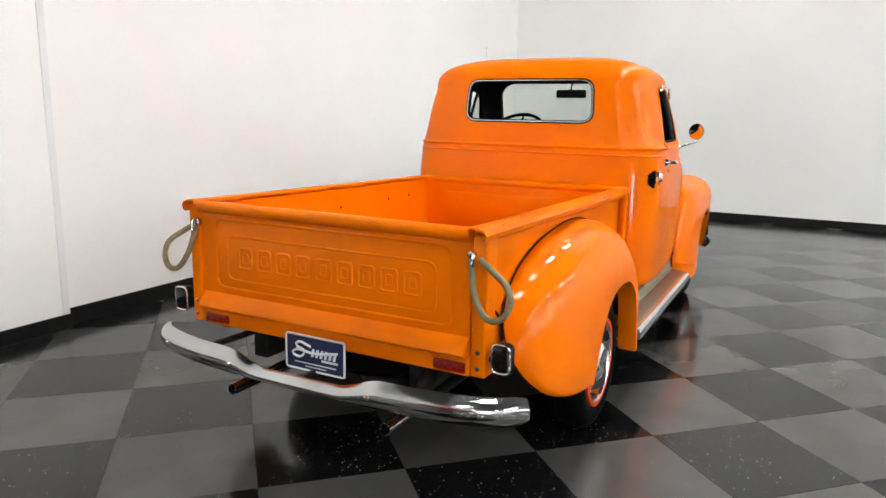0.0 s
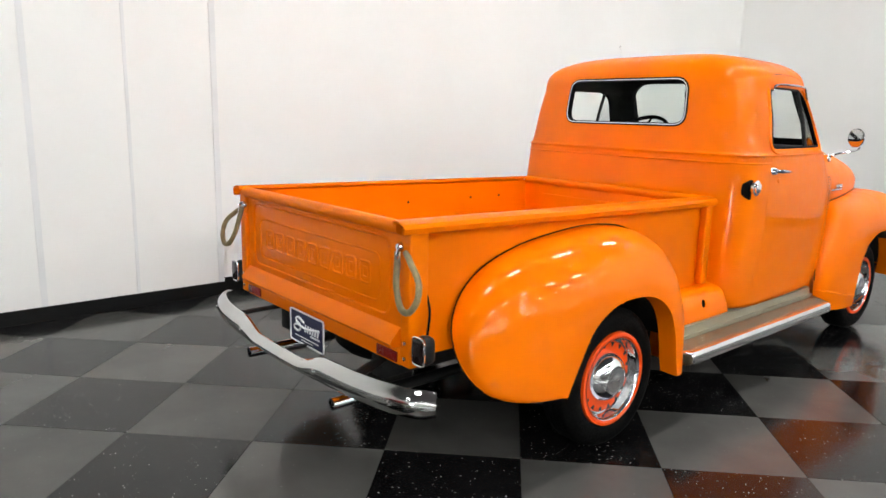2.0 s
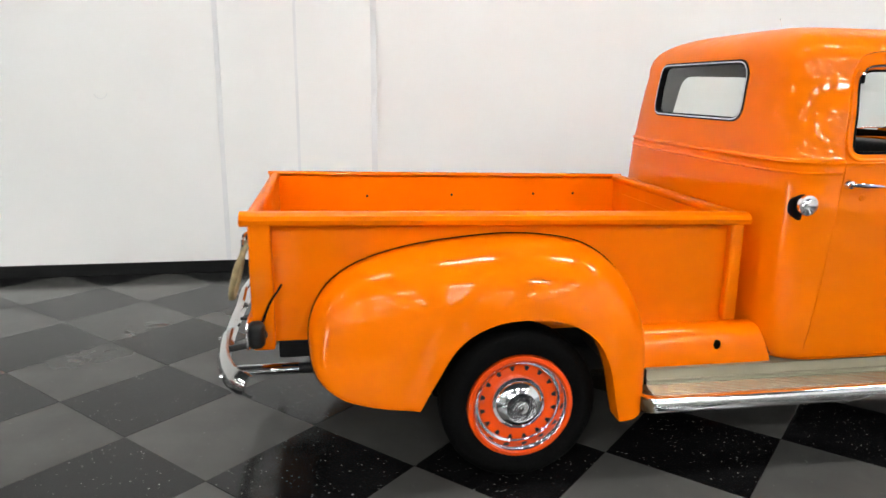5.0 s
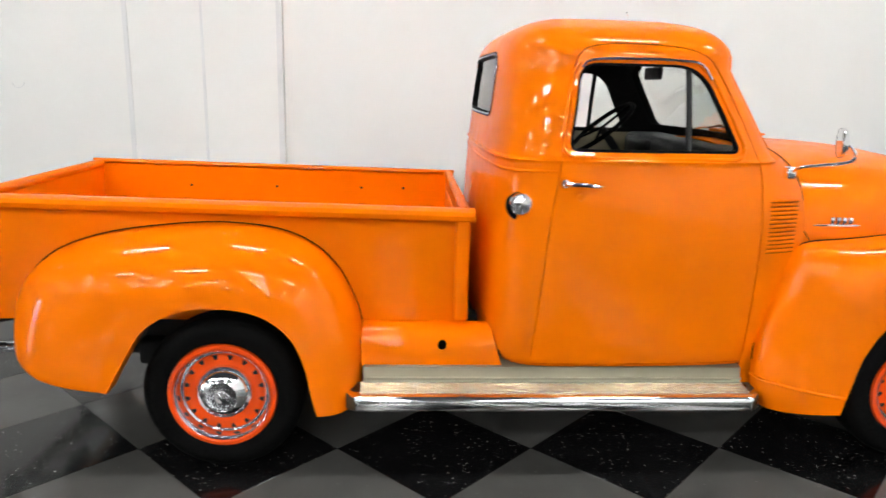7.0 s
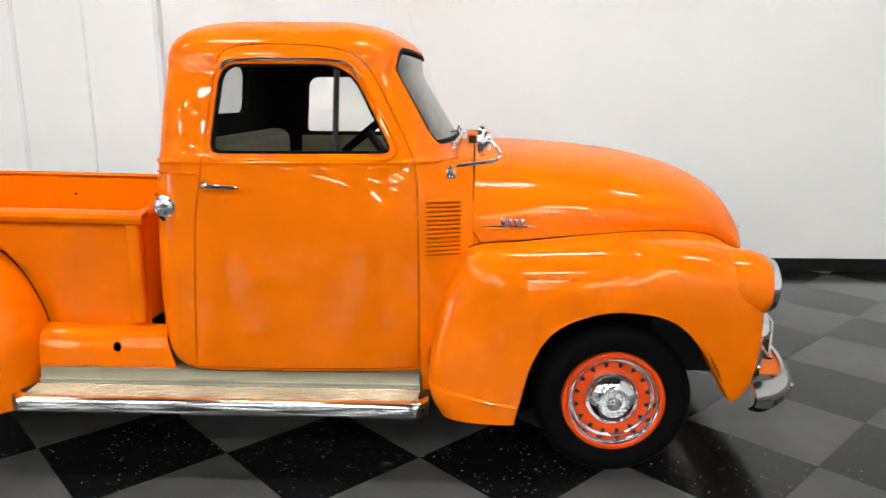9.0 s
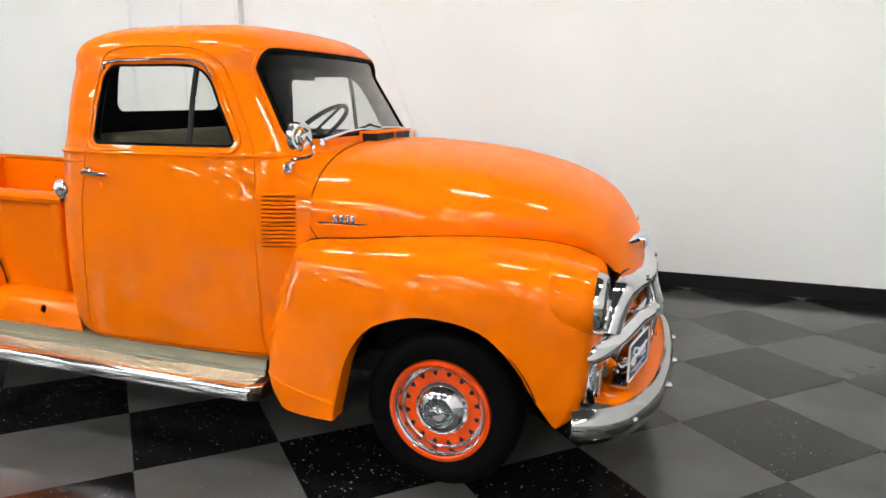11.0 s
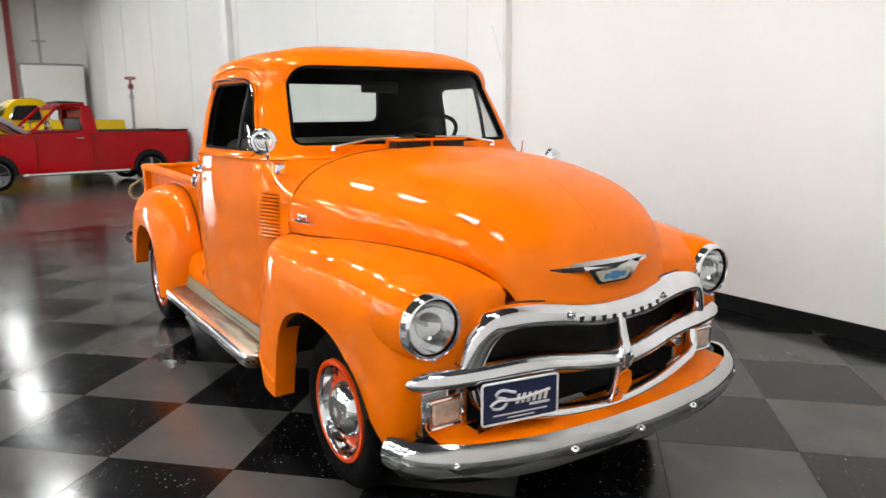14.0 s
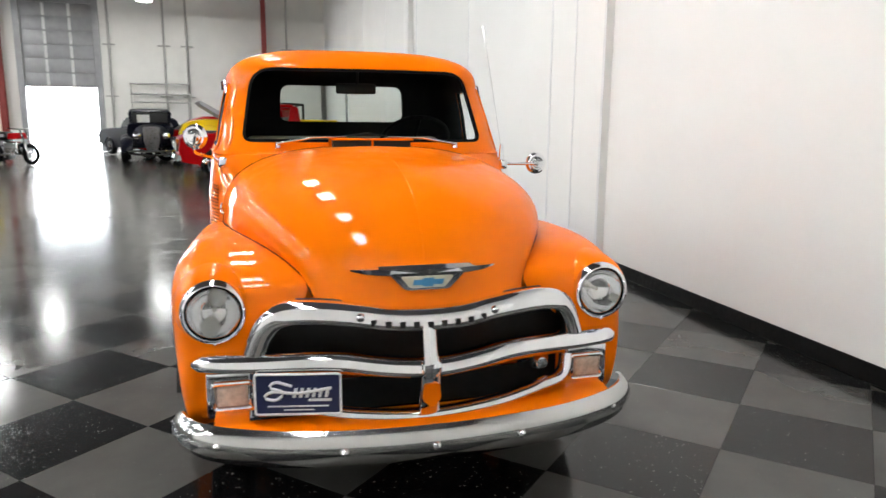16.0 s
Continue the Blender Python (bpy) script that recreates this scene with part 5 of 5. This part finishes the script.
rp = thing("red_pickup", "red pickup truck with its hood raised, parked beside the wall", "pickup truck", "parked show cars", (-13.05, -0.02, 0), -82)
arch = lambda cx, r, z: [(cx + r * math.cos(a), z + r * math.sin(a)) for a in np.linspace(0, math.pi, 12)]
low = [(2.45, 0.44), (2.06, 0.36)] + arch(1.60, 0.42, 0.37) + [(1.1, 0.34), (0.4, 0.34), (-0.4, 0.34), (-1.1, 0.34)] + arch(-1.60, 0.42, 0.37) + [(-2.1, 0.40), (-2.55, 0.52), (-2.58, 0.86), (-2.56, 1.20), (-1.6, 1.215), (-0.46, 1.22), (-0.30, 1.23), (0.66, 1.21), (1.2, 1.17), (1.8, 1.13), (2.34, 1.07), (2.47, 1.00), (2.52, 0.72)]
part("body", flank_body(low, 0.97, 0.05, 0.008), red_paint, rp)
part("cab_roof", flank_body(rounded([(-0.40, 1.70), (0.30, 1.70), (0.20, 1.84), (-0.30, 1.85)], 0.07), 0.76, 0.10), red_paint, rp)
part("cab_back", prism(rounded([(-0.49, 1.19), (-0.34, 1.19), (-0.26, 1.79), (-0.40, 1.79)], 0.03), "y", -0.74, 0.74), red_paint, rp)
part("rear_glass", grid([[(-0.505 + 0.1 * k, y, 1.30 + 0.36 * k) for k in (0, 1)] for y in (-0.55, 0.55)]), black, rp)
for s in (-1, 1):
    part("front_pillar", tube([(0.86, s * 0.90, 1.20), (0.58, s * 0.84, 1.48), (0.27, s * 0.76, 1.77)], 0.034, 8), red_paint, rp)
    part("rear_pillar", prism(rounded([(-0.50, 1.19), (-0.24, 1.19), (-0.16, 1.45), (-0.20, 1.76), (-0.40, 1.76)], 0.03), "y", s * 0.74, s * 0.84), red_paint, rp)
    part("drip_rail", tube([(0.36, s * 0.80, 1.70), (0.2, s * 0.80, 1.75), (-0.1, s * 0.80, 1.755), (-0.36, s * 0.81, 1.72)], 0.012, 6), chrome_dull, rp)
    part("vent_glass", tube([(0.50, s * 0.88, 1.22), (0.46, s * 0.83, 1.50), (0.40, s * 0.80, 1.66)], 0.013, 6), chrome, rp)
    part("door_sill", tube([(0.80, s * 0.925, 1.222), (0.2, s * 0.93, 1.235), (-0.3, s * 0.93, 1.238)], 0.016, 6), red_paint, rp)
    part("rocker", block(-1.1, 1.1, s * 0.90 - 0.03, s * 0.90 + 0.03, 0.27, 0.34, 0.01), chrome_dull, rp)
    part("door_handle", block(-0.16, 0.0, s * 0.965 - 0.012, s * 0.965 + 0.014, 1.06, 1.085, 0.005), chrome, rp)
    for x in (-0.36, 0.80):
        part("door_gap", block(x - 0.004, x + 0.004, s * 0.958 - 0.012, s * 0.958 + 0.012, 0.40, 1.17), black, rp)
    part("fender_badge", block(2.05, 2.22, s * 0.960 - 0.008, s * 0.960 + 0.008, 0.88, 0.90), chrome, rp)
    part("side_marker", block(2.28, 2.38, s * 0.955 - 0.01, s * 0.955 + 0.01, 0.72, 0.755, 0.004), park_lens, rp)
    part("mirror", join(lathe([(0, 0.03), (0.07, 0.026), (0.095, 0.0), (0.08, -0.02), (0, -0.03)], (0.60, s * 1.10, 1.36), "x", 16, 1), tube([(0.66, s * 0.93, 1.20), (0.64, s * 1.03, 1.27), (0.60, s * 1.10, 1.36)], 0.014, 6)), chrome, rp)
    part("bed_rail", block(-2.54, -0.52, s * 0.90 - 0.05, s * 0.90 + 0.05, 1.205, 1.235, 0.012), black, rp)
    for x in (1.60, -1.60):
        wheel_arch(rp, x, 0.37, 0.42, s * 0.965, red_paint)
        road_wheel(rp, x, s * 0.95, 0.345, 0.24, 0.255, 5, chrome_dull)
part("front_bumper", flank_body(rounded([(2.48, 0.46), (2.63, 0.47), (2.63, 0.62), (2.48, 0.63)], 0.04), 0.98, 0.05), chrome, rp)
part("grille", loaf([(2.45, 0.68), (2.545, 0.68), (2.545, 0.98), (2.45, 0.98)], 0.88, 0.0), chrome, rp)
for k in range(4):
    part("grille_slot", block(2.543, 2.552, -0.58, 0.58, 0.71 + k * 0.062, 0.745 + k * 0.062), black, rp)
for y in (-0.74, 0.74):
    part("headlamp", lathe([(0, 0.03), (0.075, 0.02), (0.095, 0.0)], (2.545, y, 0.83), "x", 18, 1), clear_lens, rp)
part("raised_hood", loaf([(0.84, 1.20), (0.90, 1.16), (1.9, 1.78), (1.98, 1.86), (1.93, 1.90), (1.4, 1.60)], 0.74, 0.03), steel_grey, rp, "raised hood with its grey underside showing")
for s in (-1, 1):
    part("hood_hinge", tube([(0.95, s * 0.66, 1.15), (1.15, s * 0.66, 1.27), (1.3, s * 0.66, 1.42)], 0.02, 6), black, rp)
part("engine_bay", block(1.0, 2.3, -0.66, 0.66, 1.00, 1.165), black, rp)
part("bed_cover", block(-2.5, -0.55, -0.84, 0.84, 1.13, 1.225, 0.01), black, rp)
part("interior", block(-0.3, 0.5, -0.75, 0.75, 1.05, 1.235), black, rp)
part("bench_seat", block(-0.34, -0.18, -0.68, 0.68, 1.2, 1.52, 0.05, 3), black, rp)
part("steering_wheel", tube([(0.40 + 0.06 * math.sin(a), 0.36 + 0.19 * math.cos(a), 1.33 + 0.17 * math.sin(a)) for a in np.linspace(0, 2 * math.pi, 17)[:-1]], 0.012, 6, True), black, rp)

# yellow pickup behind it
yp = thing("yellow_pickup", "bright yellow vintage pickup truck, parked beside the wall", "pickup truck", "parked show cars", (-17.3, -0.50, 0), -84)
low = [(2.30, 0.62), (2.0, 0.56)] + arch(1.55, 0.45, 0.50) + [(1.0, 0.50), (0.0, 0.50), (-1.0, 0.50)] + arch(-1.55, 0.45, 0.50) + [(-2.1, 0.56), (-2.42, 0.62), (-2.44, 1.0), (-2.42, 1.46), (-1.4, 1.47), (-0.55, 1.47), (0.62, 1.38), (0.95, 1.44), (1.6, 1.46), (2.05, 1.40), (2.25, 1.30), (2.36, 1.05)]
part("body", flank_body(low, 0.90, 0.10), yellow_paint, yp)
part("cab", flank_body(rounded([(-0.54, 1.3), (0.74, 1.3), (0.50, 1.84), (0.30, 2.02), (-0.05, 2.06), (-0.34, 2.02), (-0.50, 1.86)], 0.08), 0.80, 0.16), yellow_paint, yp)
for s in (-1, 1):
    part("side_glass", prism(rounded([(-0.28, 1.48), (0.48, 1.48), (0.32, 1.84), (-0.24, 1.86)], 0.06), "y", s * 0.76, s * 0.806), black, yp)
    part("window_frame", tube([(x, s * 0.806, z) for x, z in rounded([(-0.28, 1.48), (0.48, 1.48), (0.32, 1.84), (-0.24, 1.86)], 0.06)], 0.012, 6, True), chrome, yp)
    part("front_fender", flank_body([(2.30, 0.70)] + arch(1.55, 0.70, 0.58) + [(0.86, 0.60)] + arch(1.55, 0.45, 0.52)[::-1][:-1] + [(2.05, 0.62)], 0.17, 0.1), yellow_paint, yp).location.y = s * 0.82
    part("headlamp", lathe([(0, 0.05), (0.08, 0.04), (0.11, 0.0), (0.09, -0.10)], (2.28, s * 0.62, 1.08), "x", 18, 1), chrome, yp)
    for x in (1.55, -1.55):
        road_wheel(yp, x, s * 0.92, 0.40, 0.24, 0.22, 5, chrome_dull)
part("windshield", grid([[(0.77, y, 1.44), (0.56, y * 0.9, 1.82)] for y in (-0.62, 0.62)]), black, yp)
part("windshield_frame", tube([(0.785, -0.64, 1.43), (0.785, 0.64, 1.43), (0.575, 0.57, 1.83), (0.575, -0.57, 1.83)], 0.02, 6, True), chrome, yp)
part("front_bumper", flank_body(rounded([(2.42, 0.60), (2.52, 0.60), (2.52, 0.76), (2.42, 0.76)], 0.04), 0.92, 0.05), chrome, yp)
for k in range(5):
    part("grille_bar", tube([(2.33, -0.5, 0.82 + k * 0.075), (2.37, 0, 0.82 + k * 0.075), (2.33, 0.5, 0.82 + k * 0.075)], 0.018, 6), chrome, yp)
part("bed_rack", join(tube([(-0.75, -0.7, 1.44), (-0.75, -0.7, 1.95), (-0.75, 0.7, 1.95), (-0.75, 0.7, 1.44)], 0.04, 8), tube([(-1.35, -0.7, 1.44), (-1.35, -0.7, 1.92), (-1.35, 0.7, 1.92), (-1.35, 0.7, 1.44)], 0.04, 8), tube([(-0.75, 0.7, 1.95), (-1.05, 0.7, 1.94), (-1.35, 0.7, 1.92)], 0.035, 8)), black, yp)

# black hot rod, nose towards the tiles
hr = thing("hot_rod", "black vintage hot rod with open wheels and tall grille", "car", "parked show cars", (-19.6, -3.98, 0), 8)
part("body", flank_body([(-1.85, 0.52), (-0.2, 0.46), (0.55, 0.50), (0.60, 1.10), (0.50, 1.28), (-0.2, 1.34), (-1.2, 1.32), (-1.80, 1.05), (-1.98, 0.75)], 0.74, 0.12), black_car, hr)
part("hood", grid([[(x, w * math.cos(a), 0.66 + (top - 0.66) * math.sin(a) ** 0.55 if 0 < a < math.pi else 0.56) for a in np.linspace(0, math.pi, 19)] for x, w, top in ((0.52, 0.60, 1.28), (0.8, 0.52, 1.25), (1.1, 0.42, 1.21), (1.42, 0.30, 1.17))], cap=True), black_car, hr)
for s in (-1, 1):
    for k in range(7):
        part("louvre", tube([(0.62 + k * 0.09, s * (0.575 - k * 0.03), 0.74), (0.62 + k * 0.09, s * (0.575 - k * 0.03), 0.86), (0.62 + k * 0.09, s * (0.565 - k * 0.03), 0.96)], 0.014, 5), black_car, hr)
part("roof", flank_body(rounded([(-1.35, 1.28), (0.40, 1.28), (0.22, 1.70), (-0.2, 1.78), (-0.95, 1.76), (-1.25, 1.62)], 0.08), 0.68, 0.14), black_car, hr)
part("windshield", grid([[(0.405, y, 1.34), (0.28, y, 1.64)] for y in (-0.54, 0.54)]), black, hr)
part("windshield_frame", tube([(0.41, -0.57, 1.32), (0.41, 0.57, 1.32), (0.28, 0.55, 1.66), (0.28, -0.55, 1.66)], 0.022, 6, True), chrome_dull, hr)
part("show_sign", block(0.43, 0.445, -0.40, -0.02, 1.33, 1.58), sign_paper, hr, "pale sign board behind the windshield")
part("grille_shell", prism(rounded([(-0.25, 1.20), (0.25, 1.20), (0.24, 0.75), (0.15, 0.42), (-0.15, 0.42), (-0.24, 0.75)], 0.06), "x", 1.40, 1.50), dark_alloy, hr)
for k in range(9):
    y = -0.18 + k * 0.045
    part("grille_bar", tube([(1.505, y, 1.14), (1.515, y * 0.95, 0.80), (1.505, y * 0.65, 0.47)], 0.012, 5), dark_alloy, hr)
for s in (-1, 1):
    part("headlamp", lathe([(0, 0.055), (0.07, 0.05), (0.115, 0.02), (0.115, -0.03), (0.03, -0.17)], (1.48, s * 0.44, 0.92), "x", 20, 1), chrome, hr)
    part("lamp_stand", tube([(1.40, s * 0.28, 0.62), (1.42, s * 0.40, 0.66), (1.43, s * 0.44, 0.82)], 0.02, 6), black_car, hr)
    ctrl = spline([(1.62, 0.42), (1.58, 0.66), (1.36, 0.86), (1.08, 0.88), (0.76, 0.76), (0.46, 0.50), (0.2, 0.36)], 16)
    part("front_fender", solved(grid([[(x, s * (0.56 + 0.36 * k), z - 0.07 * (2 * k - 0.9) ** 2) for x, z in ctrl] for k in (0, 0.25, 0.5, 0.75, 1.0)]), 0.02), black_car, hr)
    ctrl = spline([(-0.75, 0.36), (-0.9, 0.66), (-1.2, 0.88), (-1.5, 0.88), (-1.85, 0.66), (-1.98, 0.40)], 14)
    part("rear_fender", solved(grid([[(x, s * (0.66 + 0.32 * k), z - 0.08 * (2 * k - 0.9) ** 2) for x, z in ctrl] for k in (0, 0.25, 0.5, 0.75, 1.0)]), 0.02), black_car, hr)
    part("running_board", block(-0.78, 0.26, s * 0.78 - 0.14, s * 0.78 + 0.14, 0.33, 0.37, 0.01), black, hr)
    road_wheel(hr, 1.1, s * 0.92, 0.35, 0.20, 0.2, 5, chrome_dull)
    road_wheel(hr, -1.4, s * 0.95, 0.40, 0.26, 0.22, 5, chrome_dull)
part("front_axle", tube([(1.1, -0.80, 0.35), (1.18, 0, 0.27), (1.1, 0.80, 0.35)], 0.035, 8), chrome_dull, hr)
part("front_bumper", tube([(1.62, -0.72, 0.44), (1.74, -0.4, 0.44), (1.77, 0, 0.42), (1.74, 0.4, 0.44), (1.62, 0.72, 0.44)], 0.035, 8), chrome, hr)

# dark coupe and a red coupe further back
for name, label, m, at, turn in (("black_coupe", "black coupe with chrome bumper parked at the far wall", black_car, (-24.4, -4.75, 0), 215), ("red_coupe", "dark red coupe with chrome bumper parked in the row", red_paint, (-21.2, -2.35, 0), -80)):
    cp = thing(name, label, "car", "parked show cars", at, turn)
    low = [(2.3, 0.44), (1.9, 0.34)] + arch(1.4, 0.38, 0.34) + [(0.9, 0.30), (0.0, 0.30), (-0.9, 0.30)] + arch(-1.4, 0.38, 0.34) + [(-1.9, 0.38), (-2.35, 0.48), (-2.40, 0.80), (-2.30, 1.02), (-1.2, 1.10), (0.0, 1.09), (0.9, 1.08), (1.7, 1.05), (2.2, 0.97), (2.36, 0.82)]
    part("body", flank_body(low, 0.92, 0.09), m, cp)
    part("roof", flank_body(rounded([(-1.5, 1.02), (0.95, 1.02), (0.35, 1.46), (0.0, 1.55), (-0.6, 1.55), (-1.0, 1.44)], 0.1), 0.74, 0.16), m, cp)
    for s in (-1, 1):
        part("side_glass", prism(rounded([(-0.95, 1.14), (0.60, 1.14), (0.24, 1.42), (-0.62, 1.45)], 0.05), "y", s * 0.68, s * 0.735), black, cp)
        part("window_trim", tube([(x, s * 0.735, z) for x, z in rounded([(-0.95, 1.14), (0.60, 1.14), (0.24, 1.42), (-0.62, 1.45)], 0.05)], 0.012, 6, True), chrome, cp)
        for x in (1.4, -1.4):
            wheel_arch(cp, x, 0.34, 0.38, s * 0.915, m)
            road_wheel(cp, x, s * 0.90, 0.33, 0.2, 0.2, 5, chrome_dull)
    part("windshield", grid([[(0.985, y, 1.10), (0.46, y * 0.88, 1.44)] for y in (-0.6, 0.6)]), black, cp)
    part("front_bumper", flank_body(rounded([(2.34, 0.42), (2.46, 0.42), (2.46, 0.56), (2.34, 0.56)], 0.03), 0.90, 0.05), chrome, cp)
    for k in range(3):
        part("grille_bar", tube([(2.36, -0.5, 0.64 + k * 0.07), (2.39, 0, 0.64 + k * 0.07), (2.36, 0.5, 0.64 + k * 0.07)], 0.016, 6), chrome, cp)
    for y in (-0.66, 0.66):
        part("headlamp", lathe([(0, 0.04), (0.08, 0.03), (0.10, 0.0), (0.09, -0.05)], (2.33, y, 0.74), "x", 18, 1), clear_lens, cp)

# columns, pipes and boxes on the far wall
for k, (x, y) in enumerate(((X_W + 0.35, -0.02), (X_W + 0.35, -10.75))):
    col = struct("column_%d" % (k + 1), join(block(x - 0.12, x + 0.12, y - 0.012, y + 0.012, 0, Z_C), block(x - 0.13, x - 0.11, y - 0.11, y + 0.11, 0, Z_C), block(x + 0.11, x + 0.13, y - 0.11, y + 0.11, 0, Z_C)), steel_red, None, "dark red painted steel column")
gd = thing("column_guard", "yellow safety guard on a steel column", "column guard", "", (X_W + 0.5, -11.35, 1.9))
part("sleeve", block(-0.10, 0.10, -0.17, 0.17, -1.9, 1.75, 0.02), yellow, gd)
for y in (-6.55, -4.3, -3.35, 1.0):
    pp = thing("wall_conduit", "grey conduit pipe fixed to the far wall", "conduit", "conduits on the far wall", (X_W + 0.08, y, 0))
    part("pipe", tube([(0, 0, 1.0), (0, 0, 4.0), (0, 0, 7.0)], 0.05, 8), conduit_mat, pp)
    for z in (2.4, 4.6):
        part("clamp", block(-0.06, 0.06, -0.25, 0.25, z - 0.025, z + 0.025), conduit_mat, pp)
rk = thing("wall_rack", "grey pipe rack fixed to the far wall", "rack", "", (X_W + 0.2, -4.6, 0))
for z in (2.5, 2.15, 2.95):
    part("rail", tube([(0, -1.2, z), (0, 0, z), (0, 1.3, z)], 0.04, 6), conduit_mat, rk)
for y in (-1.15, 0.3, 1.2):
    part("upright", tube([(-0.05, y, 0.4), (-0.05, y, 1.6), (-0.05, y, 2.95)], 0.035, 6), conduit_mat, rk)
wb = thing("wall_cabinet", "large plain white cabinet against the far wall", "cabinet", "", (X_W + 0.5, 1.32, 0))
part("body", block(-0.45, 0.45, -1.10, 1.10, 0, 3.6, 0.02), far_paint, wb)
part("lid_rim", block(-0.47, 0.47, -1.12, 1.12, 3.6, 3.68, 0.01), steel_grey, wb)
fr = thing("standpipe", "slim grey standpipe with a dull red valve head beside the wall", "standpipe", "", (-18.0, 2.45, 0))
part("pipe", tube([(0, 0, 0), (0, 0, 1.2), (0, 0, 2.4)], 0.04, 10), steel_grey, fr)
part("collar", lathe([(0.04, 0.05), (0.065, 0.05), (0.065, -0.05), (0.04, -0.05)], (0, 0, 2.15), "z", 12, 1), steel_grey, fr)
part("valve", join(block(-0.08, 0.08, -0.07, 0.07, 2.38, 2.52, 0.02), tube([(0, 0, 2.5), (0, 0, 2.6), (0, 0, 2.68)], 0.03, 8)), steel_red, fr)
part("wheel", tube([(0.0, 0.15 * math.cos(a), 2.70 + 0.03 * math.sin(a)) for a in np.linspace(0, 2 * math.pi, 13)[:-1]], 0.022, 6, True), steel_red, fr)
# low clutter left of the open door
ct = thing("tool_cart", "dark tool cart with drawers near the open door", "tool cart", "", (-19.5, -8.9, 0))
part("body", block(-0.4, 0.4, -0.7, 0.7, 0.12, 1.0, 0.02), black, ct)
for k in range(4):
    part("drawer", block(0.40, 0.415, -0.64, 0.64, 0.2 + k * 0.19, 0.36 + k * 0.19, 0.005), steel_grey, ct)
for y in (-0.55, 0.55):
    part("caster", lathe([(0, 0.03), (0.06, 0.03), (0.06, -0.03), (0, -0.03)], (0.3, y, 0.06), "y", 12, 1), rubber, ct)
bx = thing("cardboard_box", "brown cardboard box on the tool cart", "box", "", (-19.5, -9.2, 1.0))
part("carton", block(-0.3, 0.3, -0.35, 0.35, 0, 0.42, 0.006), card, bx)
part("tape", block(0.301, 0.303, -0.05, 0.05, 0.05, 0.42), tan_panel, bx)
mb = thing("motorcycle", "chrome and red motorcycle parked near the open door", "motorcycle", "", (-18.6, -7.9, 0), 60)
for x in (-0.7, 0.7):
    part("wheel", lathe([(0.22, 0.05), (0.30, 0.05), (0.33, 0.0), (0.30, -0.05), (0.22, -0.05)], (x, 0, 0.33), "y", 24, 1), rubber, mb)
part("tank", loaf(rounded([(-0.05, 0.78), (0.5, 0.80), (0.45, 1.0), (0.0, 0.98)], 0.06), 0.16, 0.2), red_paint, mb)
part("seat", loaf(rounded([(-0.75, 0.72), (-0.05, 0.76), (-0.05, 0.86), (-0.75, 0.84)], 0.04), 0.15, 0.2), rubber, mb)
part("engine", block(-0.2, 0.35, -0.17, 0.17, 0.3, 0.72, 0.05, 3), chrome, mb)
for s in (-1, 1):
    part("fork", tube([(0.7, s * 0.1, 0.33), (0.55, s * 0.1, 0.8), (0.45, s * 0.1, 1.08)], 0.03, 8), chrome, mb)
part("handlebar", tube([(0.25, -0.38, 1.12), (0.45, -0.15, 1.10), (0.45, 0.15, 1.10), (0.25, 0.38, 1.12)], 0.018, 8), chrome, mb)
part("exhaust", tube([(0.2, -0.2, 0.35), (-0.4, -0.22, 0.30), (-1.0, -0.22, 0.34)], 0.04, 8), chrome, mb)
